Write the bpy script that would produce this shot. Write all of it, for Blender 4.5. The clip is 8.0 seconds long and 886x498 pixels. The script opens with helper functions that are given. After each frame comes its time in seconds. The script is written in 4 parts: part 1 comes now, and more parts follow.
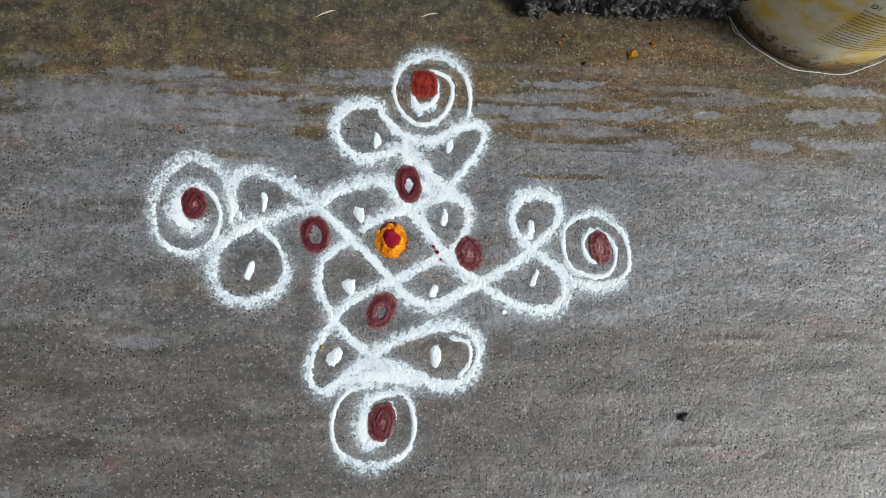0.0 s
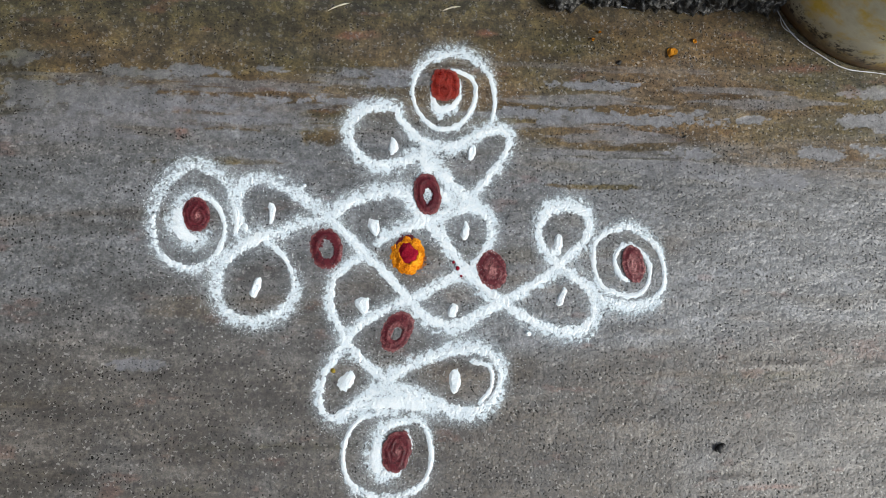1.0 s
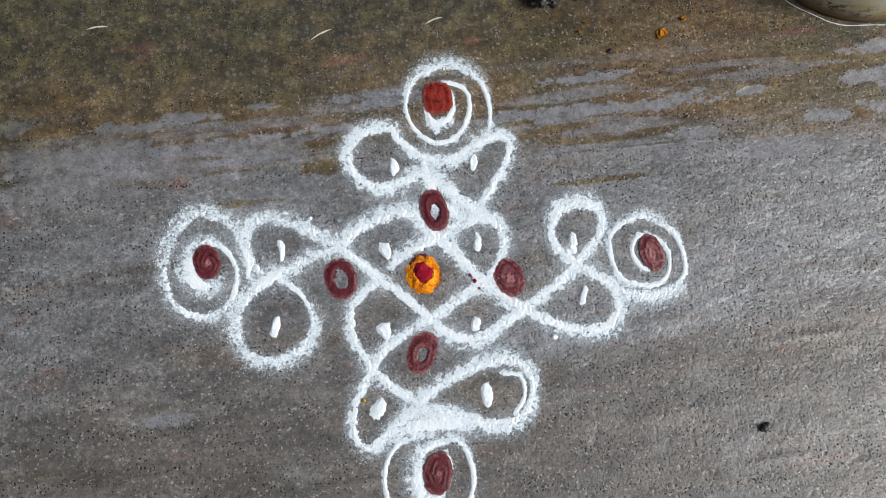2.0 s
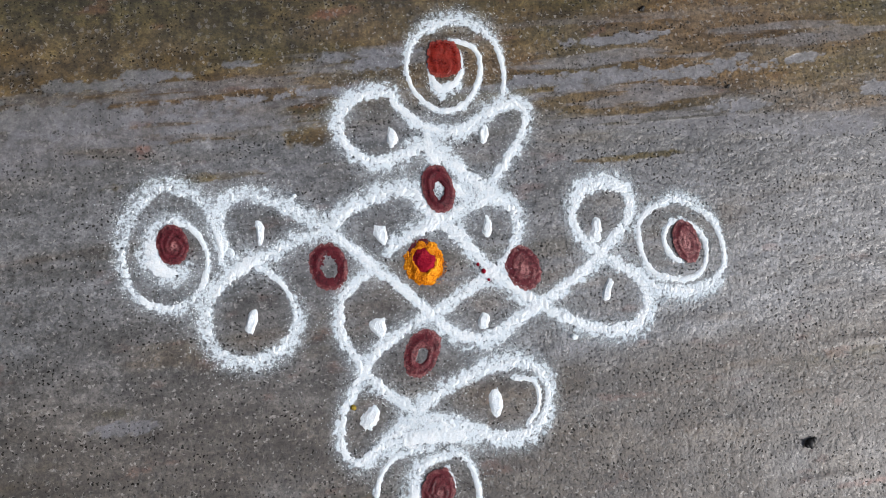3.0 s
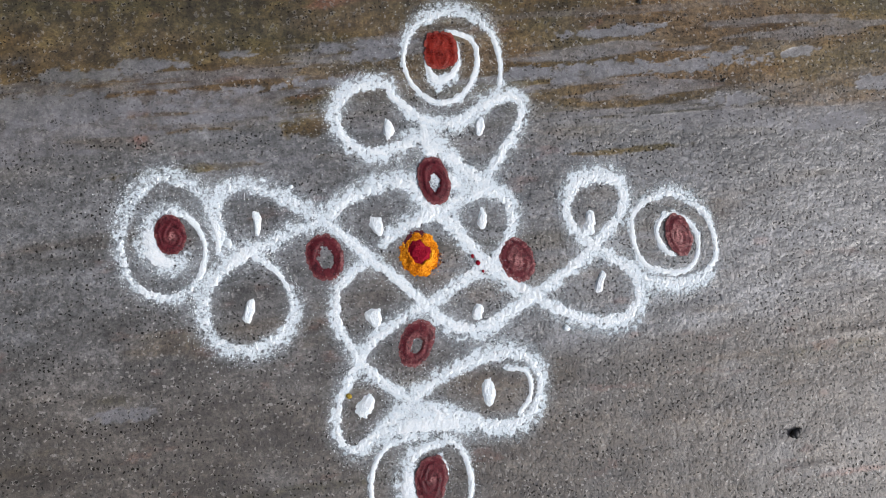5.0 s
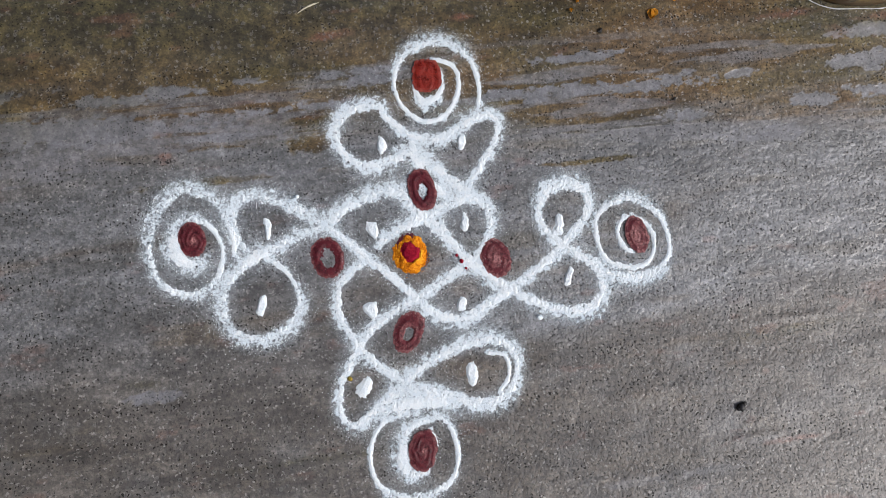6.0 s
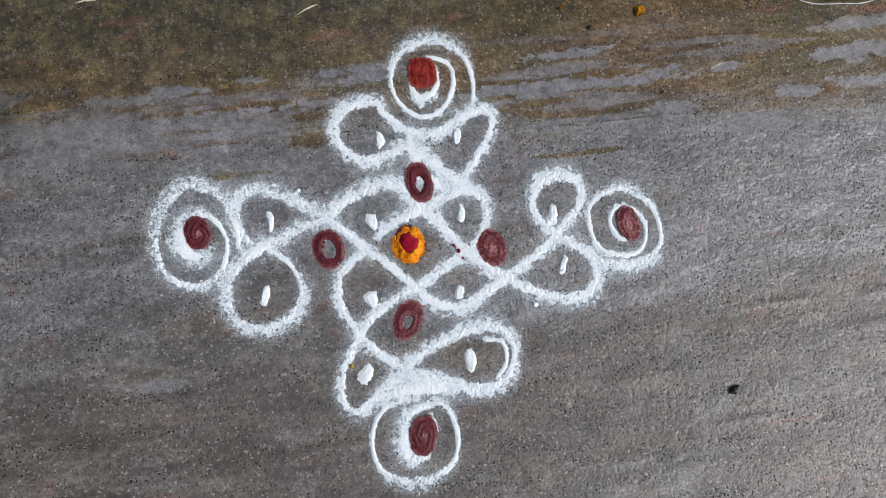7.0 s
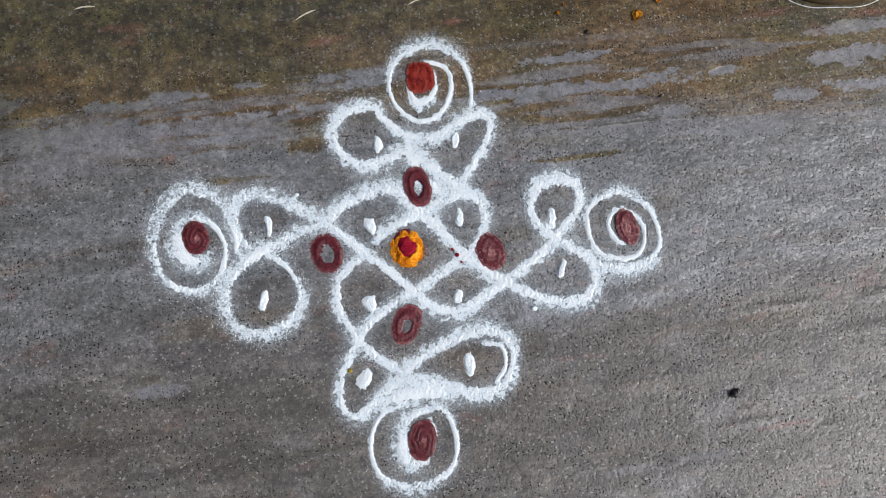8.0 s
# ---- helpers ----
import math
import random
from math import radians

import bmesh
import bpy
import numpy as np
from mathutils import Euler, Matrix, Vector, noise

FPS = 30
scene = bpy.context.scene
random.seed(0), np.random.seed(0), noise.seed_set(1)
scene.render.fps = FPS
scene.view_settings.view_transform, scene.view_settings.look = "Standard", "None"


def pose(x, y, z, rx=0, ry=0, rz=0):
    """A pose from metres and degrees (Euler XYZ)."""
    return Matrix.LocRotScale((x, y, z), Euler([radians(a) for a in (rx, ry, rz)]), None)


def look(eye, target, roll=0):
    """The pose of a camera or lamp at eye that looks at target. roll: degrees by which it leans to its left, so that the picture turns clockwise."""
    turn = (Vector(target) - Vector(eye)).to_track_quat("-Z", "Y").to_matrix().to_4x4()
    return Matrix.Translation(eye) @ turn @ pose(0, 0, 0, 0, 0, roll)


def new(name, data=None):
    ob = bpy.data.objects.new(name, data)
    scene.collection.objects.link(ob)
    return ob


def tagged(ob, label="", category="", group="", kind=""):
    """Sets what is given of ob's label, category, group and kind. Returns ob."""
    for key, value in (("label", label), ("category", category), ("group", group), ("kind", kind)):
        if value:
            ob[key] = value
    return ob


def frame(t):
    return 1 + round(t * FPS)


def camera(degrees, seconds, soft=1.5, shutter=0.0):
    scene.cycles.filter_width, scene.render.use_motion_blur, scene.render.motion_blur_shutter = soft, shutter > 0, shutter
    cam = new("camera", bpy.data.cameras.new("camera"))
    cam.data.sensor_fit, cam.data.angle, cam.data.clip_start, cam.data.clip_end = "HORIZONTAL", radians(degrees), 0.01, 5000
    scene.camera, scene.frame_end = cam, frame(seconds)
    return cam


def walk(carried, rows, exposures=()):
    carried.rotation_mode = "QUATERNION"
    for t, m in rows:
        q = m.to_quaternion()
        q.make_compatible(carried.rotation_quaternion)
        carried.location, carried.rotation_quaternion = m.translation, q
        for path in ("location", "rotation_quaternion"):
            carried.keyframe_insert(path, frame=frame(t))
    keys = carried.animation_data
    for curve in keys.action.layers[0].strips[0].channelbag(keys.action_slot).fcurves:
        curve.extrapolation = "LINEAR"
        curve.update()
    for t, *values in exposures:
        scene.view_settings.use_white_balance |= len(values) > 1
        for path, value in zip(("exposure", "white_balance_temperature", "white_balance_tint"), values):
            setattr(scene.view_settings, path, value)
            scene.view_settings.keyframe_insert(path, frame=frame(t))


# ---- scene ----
cam = camera(61, 8.0, 0.8)
PATH = [
    (0, pose(-0.0458, -0.1530, 0.8132, 10.052, -7.128, -0.453)),
    (0.5, pose(-0.0547, -0.1251, 0.7863, 9.001, -6.820, 0.102)),
    (1, pose(-0.0474, -0.0990, 0.7603, 7.898, -6.264, 0.292)),
    (1.5, pose(-0.0435, -0.0832, 0.7558, 8.131, -4.701, -4.383)),
    (1.7, pose(-0.0430, -0.0849, 0.7582, 9.117, -4.006, -7.364)),
    (2.8, pose(-0.0510, -0.0689, 0.6820, 6.599, -4.397, -6.030)),
    (3, pose(-0.0482, -0.0631, 0.6515, 7.030, -4.997, -6.341)),
    (3.5, pose(-0.0421, -0.0533, 0.5911, 6.631, -6.617, -5.868)),
    (4, pose(-0.0416, -0.0432, 0.5663, 4.838, -5.463, -6.289)),
    (4.2, pose(-0.0380, -0.0386, 0.5709, 4.663, -5.066, -6.200)),
    (5.3, pose(-0.0512, -0.0500, 0.6947, 4.816, -5.590, -5.806)),
    (5.5, pose(-0.0540, -0.0524, 0.7104, 4.690, -6.044, -6.297)),
    (6, pose(-0.0522, -0.0621, 0.7557, 5.523, -5.859, -6.631)),
    (6.5, pose(-0.0544, -0.0771, 0.7697, 6.465, -5.224, -7.025)),
    (7, pose(-0.0521, -0.0946, 0.7757, 7.070, -5.517, -7.429)),
    (7.5, pose(-0.0539, -0.1060, 0.7708, 7.978, -5.649, -8.033)),
    (8, pose(-0.0498, -0.0998, 0.7747, 7.761, -5.401, -7.611)),
]
walk(cam, PATH, [(0.0, 0.03, 6250, 6.0), (1.5, 0.05, 6250, 7.0), (3.0, -0.02, 6250, 11.5), (4.0, -0.02, 6250, 11.5), (5.5, -0.10, 6250, 12.5), (8.0, -0.07, 6150, 11)])

# ---- world and light ----
world = bpy.data.worlds.new("world")
scene.world = world
world.use_nodes = True
wn = world.node_tree.nodes
sky = wn.new("ShaderNodeTexSky")
sky.sky_type, sky.sun_disc = "NISHITA", False
sky.sun_elevation, sky.sun_rotation = radians(36), radians(113.4)
sky.dust_density, sky.air_density = 3.0, 1.0
wn["Background"].inputs["Strength"].default_value = 0.135
world.node_tree.links.new(sky.outputs[0], wn["Background"].inputs["Color"])
lamp = bpy.data.lights.new("sun", "SUN")
lamp.energy, lamp.angle, lamp.color = 3.0, radians(16), (1.0, 0.985, 0.95)
new("sun", lamp).matrix_world = look((2.2, -0.95, 1.75), (0, 0, 0))


# ---- materials ----
def material(name):
    m = bpy.data.materials.new(name)
    m.use_nodes = True
    nodes = m.node_tree.nodes
    return m, nodes, m.node_tree.links, nodes["Principled BSDF"]


def add(nodes, kind, **values):
    n = nodes.new(kind)
    for key, value in values.items():
        n.inputs[key].default_value = value
    return n


def ramp(nodes, links, src, stops):
    r = nodes.new("ShaderNodeValToRGB")
    els = r.color_ramp.elements
    while len(els) < len(stops):
        els.new(0.5)
    for e, (p, c) in zip(els, stops):
        e.position, e.color = p, (*c, 1) if len(c) == 3 else c
    links.new(src, r.inputs[0])
    return r.outputs[0]


def mix(nodes, links, fac, a, b, blend="MIX"):
    n = nodes.new("ShaderNodeMix")
    n.data_type, n.blend_type = "RGBA", blend
    for sock, v in ((n.inputs[0], fac), (n.inputs[6], a), (n.inputs[7], b)):
        if isinstance(v, bpy.types.NodeSocket):
            links.new(v, sock)
        elif isinstance(v, tuple):
            sock.default_value = (*v, 1)
        else:
            sock.default_value = v
    return n.outputs[2]


def math2(nodes, links, op, a, b):
    n = nodes.new("ShaderNodeMath")
    n.operation = op
    for sock, v in zip(n.inputs, (a, b)):
        if isinstance(v, bpy.types.NodeSocket):
            links.new(v, sock)
        else:
            sock.default_value = v
    return n.outputs[0]


def attribute(nodes, name):
    n = nodes.new("ShaderNodeAttribute")
    n.attribute_name = name
    return n.outputs["Fac"]


def tex(nodes, links, kind, coord, scale, **values):
    n = add(nodes, kind, Scale=scale, **values)
    links.new(coord, n.inputs["Vector"])
    return n


def object_coord(nodes):
    return nodes.new("ShaderNodeTexCoord").outputs["Object"]


def bump(nodes, links, bsdf, height, distance, strength=1.0):
    b = add(nodes, "ShaderNodeBump", Strength=strength, Distance=distance)
    links.new(height, b.inputs["Height"])
    links.new(b.outputs[0], bsdf.inputs["Normal"])


def pores(n, l, co, scale, share, size):
    """Round pores in a share of the cells: 1 inside a pore."""
    v = tex(n, l, "ShaderNodeTexVoronoi", co, scale)
    v.voronoi_dimensions = "2D"
    sep = n.new("ShaderNodeSeparateColor")
    l.new(v.outputs["Color"], sep.inputs[0])
    chosen = math2(n, l, "GREATER_THAN", sep.outputs[0], 1 - share)
    inside = ramp(n, l, v.outputs["Distance"], [(size * 0.75, (1, 1, 1)), (size, (0, 0, 0))])
    return math2(n, l, "MULTIPLY", chosen, inside)


def concrete_material():
    m, n, l, bsdf = material("concrete_floor")
    co = object_coord(n)
    mp = add(n, "ShaderNodeMapping", Scale=(0.30, 1.0, 1.0))
    l.new(co, mp.inputs["Vector"])
    warp = tex(n, l, "ShaderNodeTexNoise", co, 450, Detail=2).outputs["Color"]
    wob = n.new("ShaderNodeVectorMath")
    wob.operation = "MULTIPLY_ADD"
    l.new(warp, wob.inputs[0])
    wob.inputs[1].default_value = (0.0042, 0.0042, 0.0042)
    l.new(co, wob.inputs[2])
    wco = wob.outputs[0]
    streak = tex(n, l, "ShaderNodeTexNoise", mp.outputs[0], 30, Detail=9, Roughness=0.68).outputs["Fac"]
    blot = tex(n, l, "ShaderNodeTexNoise", co, 9, Detail=6, Roughness=0.6).outputs["Fac"]
    mid = tex(n, l, "ShaderNodeTexNoise", co, 150, Detail=5, Roughness=0.7).outputs["Fac"]
    fine = tex(n, l, "ShaderNodeTexNoise", co, 430, Detail=2.5, Roughness=0.6).outputs["Fac"]
    grit = tex(n, l, "ShaderNodeTexNoise", co, 900, Detail=2, Roughness=0.6).outputs["Fac"]
    sand = tex(n, l, "ShaderNodeTexVoronoi", wco, 620)
    sand.voronoi_dimensions = "2D"
    sandv = n.new("ShaderNodeSeparateColor")
    l.new(sand.outputs["Color"], sandv.inputs[0])
    patchy = tex(n, l, "ShaderNodeTexNoise", mp.outputs[0], 55, Detail=4, Roughness=0.6).outputs["Fac"]
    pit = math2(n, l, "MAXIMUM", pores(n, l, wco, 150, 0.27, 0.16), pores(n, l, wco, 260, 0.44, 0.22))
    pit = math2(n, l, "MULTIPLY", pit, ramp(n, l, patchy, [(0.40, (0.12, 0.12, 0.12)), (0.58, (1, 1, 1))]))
    grey = ramp(n, l, streak, [(0.34, (0.072, 0.071, 0.067)), (0.5, (0.122, 0.123, 0.123)), (0.66, (0.178, 0.182, 0.188))])
    olive = ramp(n, l, streak, [(0.30, (0.036, 0.028, 0.008)), (0.5, (0.078, 0.062, 0.022)), (0.70, (0.135, 0.110, 0.052))])
    ruddy = ramp(n, l, streak, [(0.32, (0.044, 0.024, 0.007)), (0.5, (0.104, 0.063, 0.024)), (0.68, (0.175, 0.118, 0.058))])
    brown = mix(n, l, ramp(n, l, tex(n, l, "ShaderNodeTexNoise", mp.outputs[0], 16, Detail=5).outputs["Fac"], [(0.36, (0, 0, 0)), (0.56, (1, 1, 1))]), olive, ruddy)
    # mud-stained tone of the lower ground, taken darker to paint light falloff too
    umber = ramp(n, l, streak, [(0.34, (0.032, 0.025, 0.018)), (0.5, (0.069, 0.057, 0.044)), (0.66, (0.120, 0.104, 0.084))])
    warm = mix(n, l, ramp(n, l, blot, [(0.52, (0, 0, 0)), (0.72, (0.8, 0.8, 0.8))]), umber, grey)
    c = mix(n, l, attribute(n, "warm"), grey, warm)
    c = mix(n, l, attribute(n, "mud"), c, brown)
    # the films' pale tone includes sky sheen painted into the colour
    c = mix(n, l, attribute(n, "film"), c, mix(n, l, mid, (0.135, 0.135, 0.145), (0.20, 0.20, 0.21)))
    c = mix(n, l, attribute(n, "silt_and_shade"), c, mix(n, l, streak, (0.026, 0.023, 0.010), (0.066, 0.058, 0.032)))
    mottle = tex(n, l, "ShaderNodeTexNoise", co, 48, Detail=4, Roughness=0.62).outputs["Fac"]
    c = mix(n, l, 1.0, c, ramp(n, l, mottle, [(0.34, (0.76, 0.76, 0.75)), (0.5, (1, 1, 1)), (0.66, (1.25, 1.25, 1.25))]), "MULTIPLY")
    c = mix(n, l, attribute(n, "silt_and_shade"), c, mix(n, l, 1.0, c, ramp(n, l, mottle, [(0.36, (0.55, 0.57, 0.60)), (0.5, (1, 1, 1)), (0.64, (1.45, 1.45, 1.2))]), "MULTIPLY"))
    c = mix(n, l, attribute(n, "rust"), c, (0.15, 0.062, 0.040))
    # sand grains, pores and stray flour; the pale films lie smooth over them
    bare = math2(n, l, "SUBTRACT", 1.0, math2(n, l, "MULTIPLY", attribute(n, "film"), 0.60))
    c = mix(n, l, math2(n, l, "MULTIPLY", bare, 0.9), c, ramp(n, l, mid, [(0.36, (0.54, 0.54, 0.54)), (0.5, (1.03, 1.03, 1.03)), (0.64, (1.58, 1.57, 1.56))]), "MULTIPLY")
    c = mix(n, l, math2(n, l, "MULTIPLY", bare, 0.9), c, ramp(n, l, fine, [(0.33, (0.66, 0.66, 0.66)), (0.5, (1, 1, 1)), (0.67, (1.34, 1.33, 1.32))]), "MULTIPLY")
    c = mix(n, l, 0.6, c, ramp(n, l, grit, [(0.33, (0.78, 0.78, 0.78)), (0.5, (1, 1, 1)), (0.67, (1.22, 1.22, 1.21))]), "MULTIPLY")
    c = mix(n, l, math2(n, l, "MULTIPLY", math2(n, l, "MULTIPLY", bare, math2(n, l, "SUBTRACT", 1.0, math2(n, l, "MULTIPLY", attribute(n, "silt_and_shade"), 0.7))), ramp(n, l, sandv.outputs[0], [(0.945, (0, 0, 0)), (0.985, (0.5, 0.5, 0.5))])), c, (0.42, 0.405, 0.375))
    # pale rims imitate lit pore edges; dark floors mix dirt with painted shade
    painted_lip = math2(n, l, "MULTIPLY", pores(n, l, wco, 150, 0.27, 0.30), 0.30)
    c = mix(n, l, painted_lip, c, (0.27, 0.26, 0.245))
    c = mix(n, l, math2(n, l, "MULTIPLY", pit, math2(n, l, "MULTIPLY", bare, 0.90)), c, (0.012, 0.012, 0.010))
    # flour lying on the ground: thin where the dust is thin, clumped by the grain
    clump = math2(n, l, "ADD", math2(n, l, "MULTIPLY", fine, 0.50), math2(n, l, "ADD", math2(n, l, "MULTIPLY", grit, 0.18), math2(n, l, "MULTIPLY", mid, 0.32)))
    swing = math2(n, l, "MULTIPLY", math2(n, l, "SUBTRACT", clump, 0.5), 5.2)
    cover = math2(n, l, "MULTIPLY", attribute(n, "dust"), math2(n, l, "ADD", 1.0, swing))
    dusty = ramp(n, l, cover, [(0.06, (0, 0, 0)), (0.30, (0.26, 0.26, 0.26)), (0.58, (0.80, 0.80, 0.80)), (0.85, (0.97, 0.97, 0.97))])
    dusty = math2(n, l, "MULTIPLY", dusty, math2(n, l, "SUBTRACT", 1.0, math2(n, l, "MULTIPLY", pit, math2(n, l, "SUBTRACT", 1.0, dusty))))
    c = mix(n, l, dusty, c, mix(n, l, dusty, (0.54, 0.65, 0.72), (0.74, 0.82, 0.86)))
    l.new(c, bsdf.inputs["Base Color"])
    r = mix(n, l, attribute(n, "film"), ramp(n, l, mid, [(0.3, (0.34, 0.34, 0.34)), (0.7, (0.54, 0.54, 0.54))]), (0.40, 0.40, 0.40))
    r = mix(n, l, math2(n, l, "MAXIMUM", attribute(n, "mud"), dusty), r, (0.68, 0.68, 0.68))
    r = mix(n, l, math2(n, l, "MULTIPLY", attribute(n, "warm"), 0.8), r, (0.62, 0.62, 0.62))
    l.new(r, bsdf.inputs["Roughness"])
    gloss = math2(n, l, "SUBTRACT", 0.95, math2(n, l, "MULTIPLY", attribute(n, "mud"), 0.5))
    l.new(math2(n, l, "MULTIPLY", gloss, math2(n, l, "SUBTRACT", 1.0, math2(n, l, "MULTIPLY", pit, 0.95))), bsdf.inputs["Specular IOR Level"])
    worn = [ramp(n, l, v, [(0.30, (0, 0, 0)), (0.50, (0.5, 0.5, 0.5)), (0.75, (0.56, 0.56, 0.56))]) for v in (mid, fine)]
    h = math2(n, l, "ADD", math2(n, l, "MULTIPLY", worn[0], 0.28), math2(n, l, "ADD", math2(n, l, "MULTIPLY", worn[1], 0.28), math2(n, l, "MULTIPLY", grit, 0.05)))
    h = math2(n, l, "ADD", h, math2(n, l, "MULTIPLY", dusty, 0.35))
    h = math2(n, l, "SUBTRACT", h, math2(n, l, "MULTIPLY", pit, 1.4))
    h = math2(n, l, "MULTIPLY", h, math2(n, l, "SUBTRACT", 1.0, math2(n, l, "MULTIPLY", attribute(n, "film"), 0.85)))
    bump(n, l, bsdf, h, 0.0012, 1.0)
    # the thin film of damp that shines towards the open sky
    damp = math2(n, l, "MULTIPLY", math2(n, l, "SUBTRACT", 1.0, math2(n, l, "MAXIMUM", math2(n, l, "MULTIPLY", attribute(n, "mud"), 0.6), dusty)), 0.22)
    l.new(damp, bsdf.inputs["Coat Weight"])
    bsdf.inputs["Coat Roughness"].default_value = 0.36
    l.new(bsdf.inputs["Normal"].links[0].from_socket, bsdf.inputs["Coat Normal"])
    return m


def powder_material(name, stops, scale=900, rough=1.0):
    m, n, l, bsdf = material(name)
    co = object_coord(n)
    a = tex(n, l, "ShaderNodeTexNoise", co, scale, Detail=4, Roughness=0.7).outputs["Fac"]
    b = tex(n, l, "ShaderNodeTexNoise", co, scale * 0.16, Detail=4, Roughness=0.6).outputs["Fac"]
    f = math2(n, l, "ADD", math2(n, l, "MULTIPLY", a, 0.55), math2(n, l, "MULTIPLY", b, 0.45))
    l.new(ramp(n, l, f, stops), bsdf.inputs["Base Color"])
    bsdf.inputs["Roughness"].default_value = rough
    bsdf.inputs["Specular IOR Level"].default_value = 0.15
    bump(n, l, bsdf, a, 0.0005, 0.8)
    return m


CONCRETE = concrete_material()
FLOUR = powder_material("rice_flour", [(0.32, (0.64, 0.72, 0.765)), (0.5, (0.79, 0.845, 0.865)), (0.68, (0.89, 0.91, 0.905))], scale=600)


def paste_material(name, dark, body, pale, gloss=0.42):
    """Damp powder rubbed on the ground: deep where thick, paler where it is thin, with a slight wet gloss."""
    m, n, l, bsdf = material(name)
    co = object_coord(n)
    a = tex(n, l, "ShaderNodeTexNoise", co, 650, Detail=3, Roughness=0.65).outputs["Fac"]
    b = tex(n, l, "ShaderNodeTexNoise", co, 170, Detail=4, Roughness=0.6).outputs["Fac"]
    f = math2(n, l, "ADD", math2(n, l, "MULTIPLY", a, 0.5), math2(n, l, "MULTIPLY", b, 0.5))
    c = ramp(n, l, f, [(0.38, dark), (0.52, body), (0.68, tuple(1.35 * v for v in body))])
    weak = math2(n, l, "MULTIPLY", attribute(n, "thin"), ramp(n, l, a, [(0.36, (0.15, 0.15, 0.15)), (0.62, (0.9, 0.9, 0.9))]))
    l.new(mix(n, l, weak, c, pale), bsdf.inputs["Base Color"])
    l.new(ramp(n, l, b, [(0.35, (gloss, gloss, gloss)), (0.65, (gloss + 0.28, gloss + 0.28, gloss + 0.28))]), bsdf.inputs["Roughness"])
    bsdf.inputs["Specular IOR Level"].default_value = 0.28
    bump(n, l, bsdf, a, 0.0005, 0.9)
    return m


KUMKUM = paste_material("kumkum_paste", (0.034, 0.004, 0.007), (0.098, 0.011, 0.017), (0.44, 0.20, 0.19))
BRICK_RED = paste_material("wet_kumkum", (0.075, 0.004, 0.002), (0.205, 0.014, 0.006), (0.40, 0.13, 0.10), 0.24)
CRIMSON = powder_material("crimson_kumkum", [(0.33, (0.12, 0.002, 0.010)), (0.5, (0.25, 0.005, 0.022)), (0.7, (0.45, 0.03, 0.04))])
TURMERIC = powder_material("turmeric_powder", [(0.40, (0.30, 0.065, 0.002)), (0.5, (0.70, 0.22, 0.004)), (0.60, (0.92, 0.46, 0.03))])


def plaster_material():
    m, n, l, bsdf = material("sky_block_plaster")
    f = tex(n, l, "ShaderNodeTexNoise", object_coord(n), 6, Detail=8, Roughness=0.65).outputs["Fac"]
    # kept dark so that the added wall bounces little light
    l.new(ramp(n, l, f, [(0.3, (0.05, 0.047, 0.042)), (0.7, (0.10, 0.094, 0.087))]), bsdf.inputs["Base Color"])
    bsdf.inputs["Roughness"].default_value = 0.9
    bump(n, l, bsdf, f, 0.004, 0.5)
    return m


PLASTER = plaster_material()


# ---- numeric helpers ----
def lattice(seed):
    return np.random.RandomState(seed).rand(256, 256)


def value_noise(x, y, seed):
    tab = lattice(seed)
    xi, yi = np.floor(x).astype(int), np.floor(y).astype(int)
    fx, fy = x - xi, y - yi
    fx, fy = fx * fx * (3 - 2 * fx), fy * fy * (3 - 2 * fy)
    a, b = tab[xi % 256, yi % 256], tab[(xi + 1) % 256, yi % 256]
    c, d = tab[xi % 256, (yi + 1) % 256], tab[(xi + 1) % 256, (yi + 1) % 256]
    return (a * (1 - fx) + b * fx) * (1 - fy) + (c * (1 - fx) + d * fx) * fy


def fbm(x, y, seed, octaves=4):
    total, amp, norm = 0.0, 1.0, 0.0
    for k in range(octaves):
        total = total + amp * value_noise(x * 2 ** k + 17.3 * k, y * 2 ** k + 9.1 * k, seed + k)
        norm, amp = norm + amp, amp * 0.55
    return total / norm


def smooth(e0, e1, v):
    t = np.clip((v - e0) / (e1 - e0), 0, 1)
    return t * t * (3 - 2 * t)


def grid_mesh(name, co, rows, cols, mat, keep=None, attributes=None, shade=True):
    """A mesh over a rows x cols field of places; keep says which vertices hold faces."""
    idx = np.arange(rows * cols).reshape(rows, cols)
    quads = np.stack([idx[:-1, :-1], idx[:-1, 1:], idx[1:, 1:], idx[1:, :-1]], -1).reshape(-1, 4)
    if keep is not None:
        quads = quads[keep[quads].any(1)]
        used = np.unique(quads)
        remap = np.zeros(rows * cols, int)
        remap[used] = np.arange(len(used))
        quads, co = remap[quads], co[used]
        attributes = {key: np.ravel(v)[used] for key, v in (attributes or {}).items()}
    return faces_mesh(name, co, quads, mat, attributes, shade)


def faces_mesh(name, co, faces, mat, attributes=None, shade=True):
    me = bpy.data.meshes.new(name)
    k = faces.shape[1]
    me.vertices.add(len(co))
    me.vertices.foreach_set("co", np.asarray(co, np.float32).ravel())
    me.loops.add(faces.size)
    me.loops.foreach_set("vertex_index", faces.astype(np.int32).ravel())
    me.polygons.add(len(faces))
    me.polygons.foreach_set("loop_start", np.arange(0, faces.size, k, dtype=np.int32))
    me.polygons.foreach_set("use_smooth", np.full(len(faces), shade))
    for key, values in (attributes or {}).items():
        me.attributes.new(key, "FLOAT", "POINT").data.foreach_set("value", np.asarray(values, np.float32).ravel())
    me.materials.append(mat)
    me.update(calc_edges=True)
    me.validate()
    return me


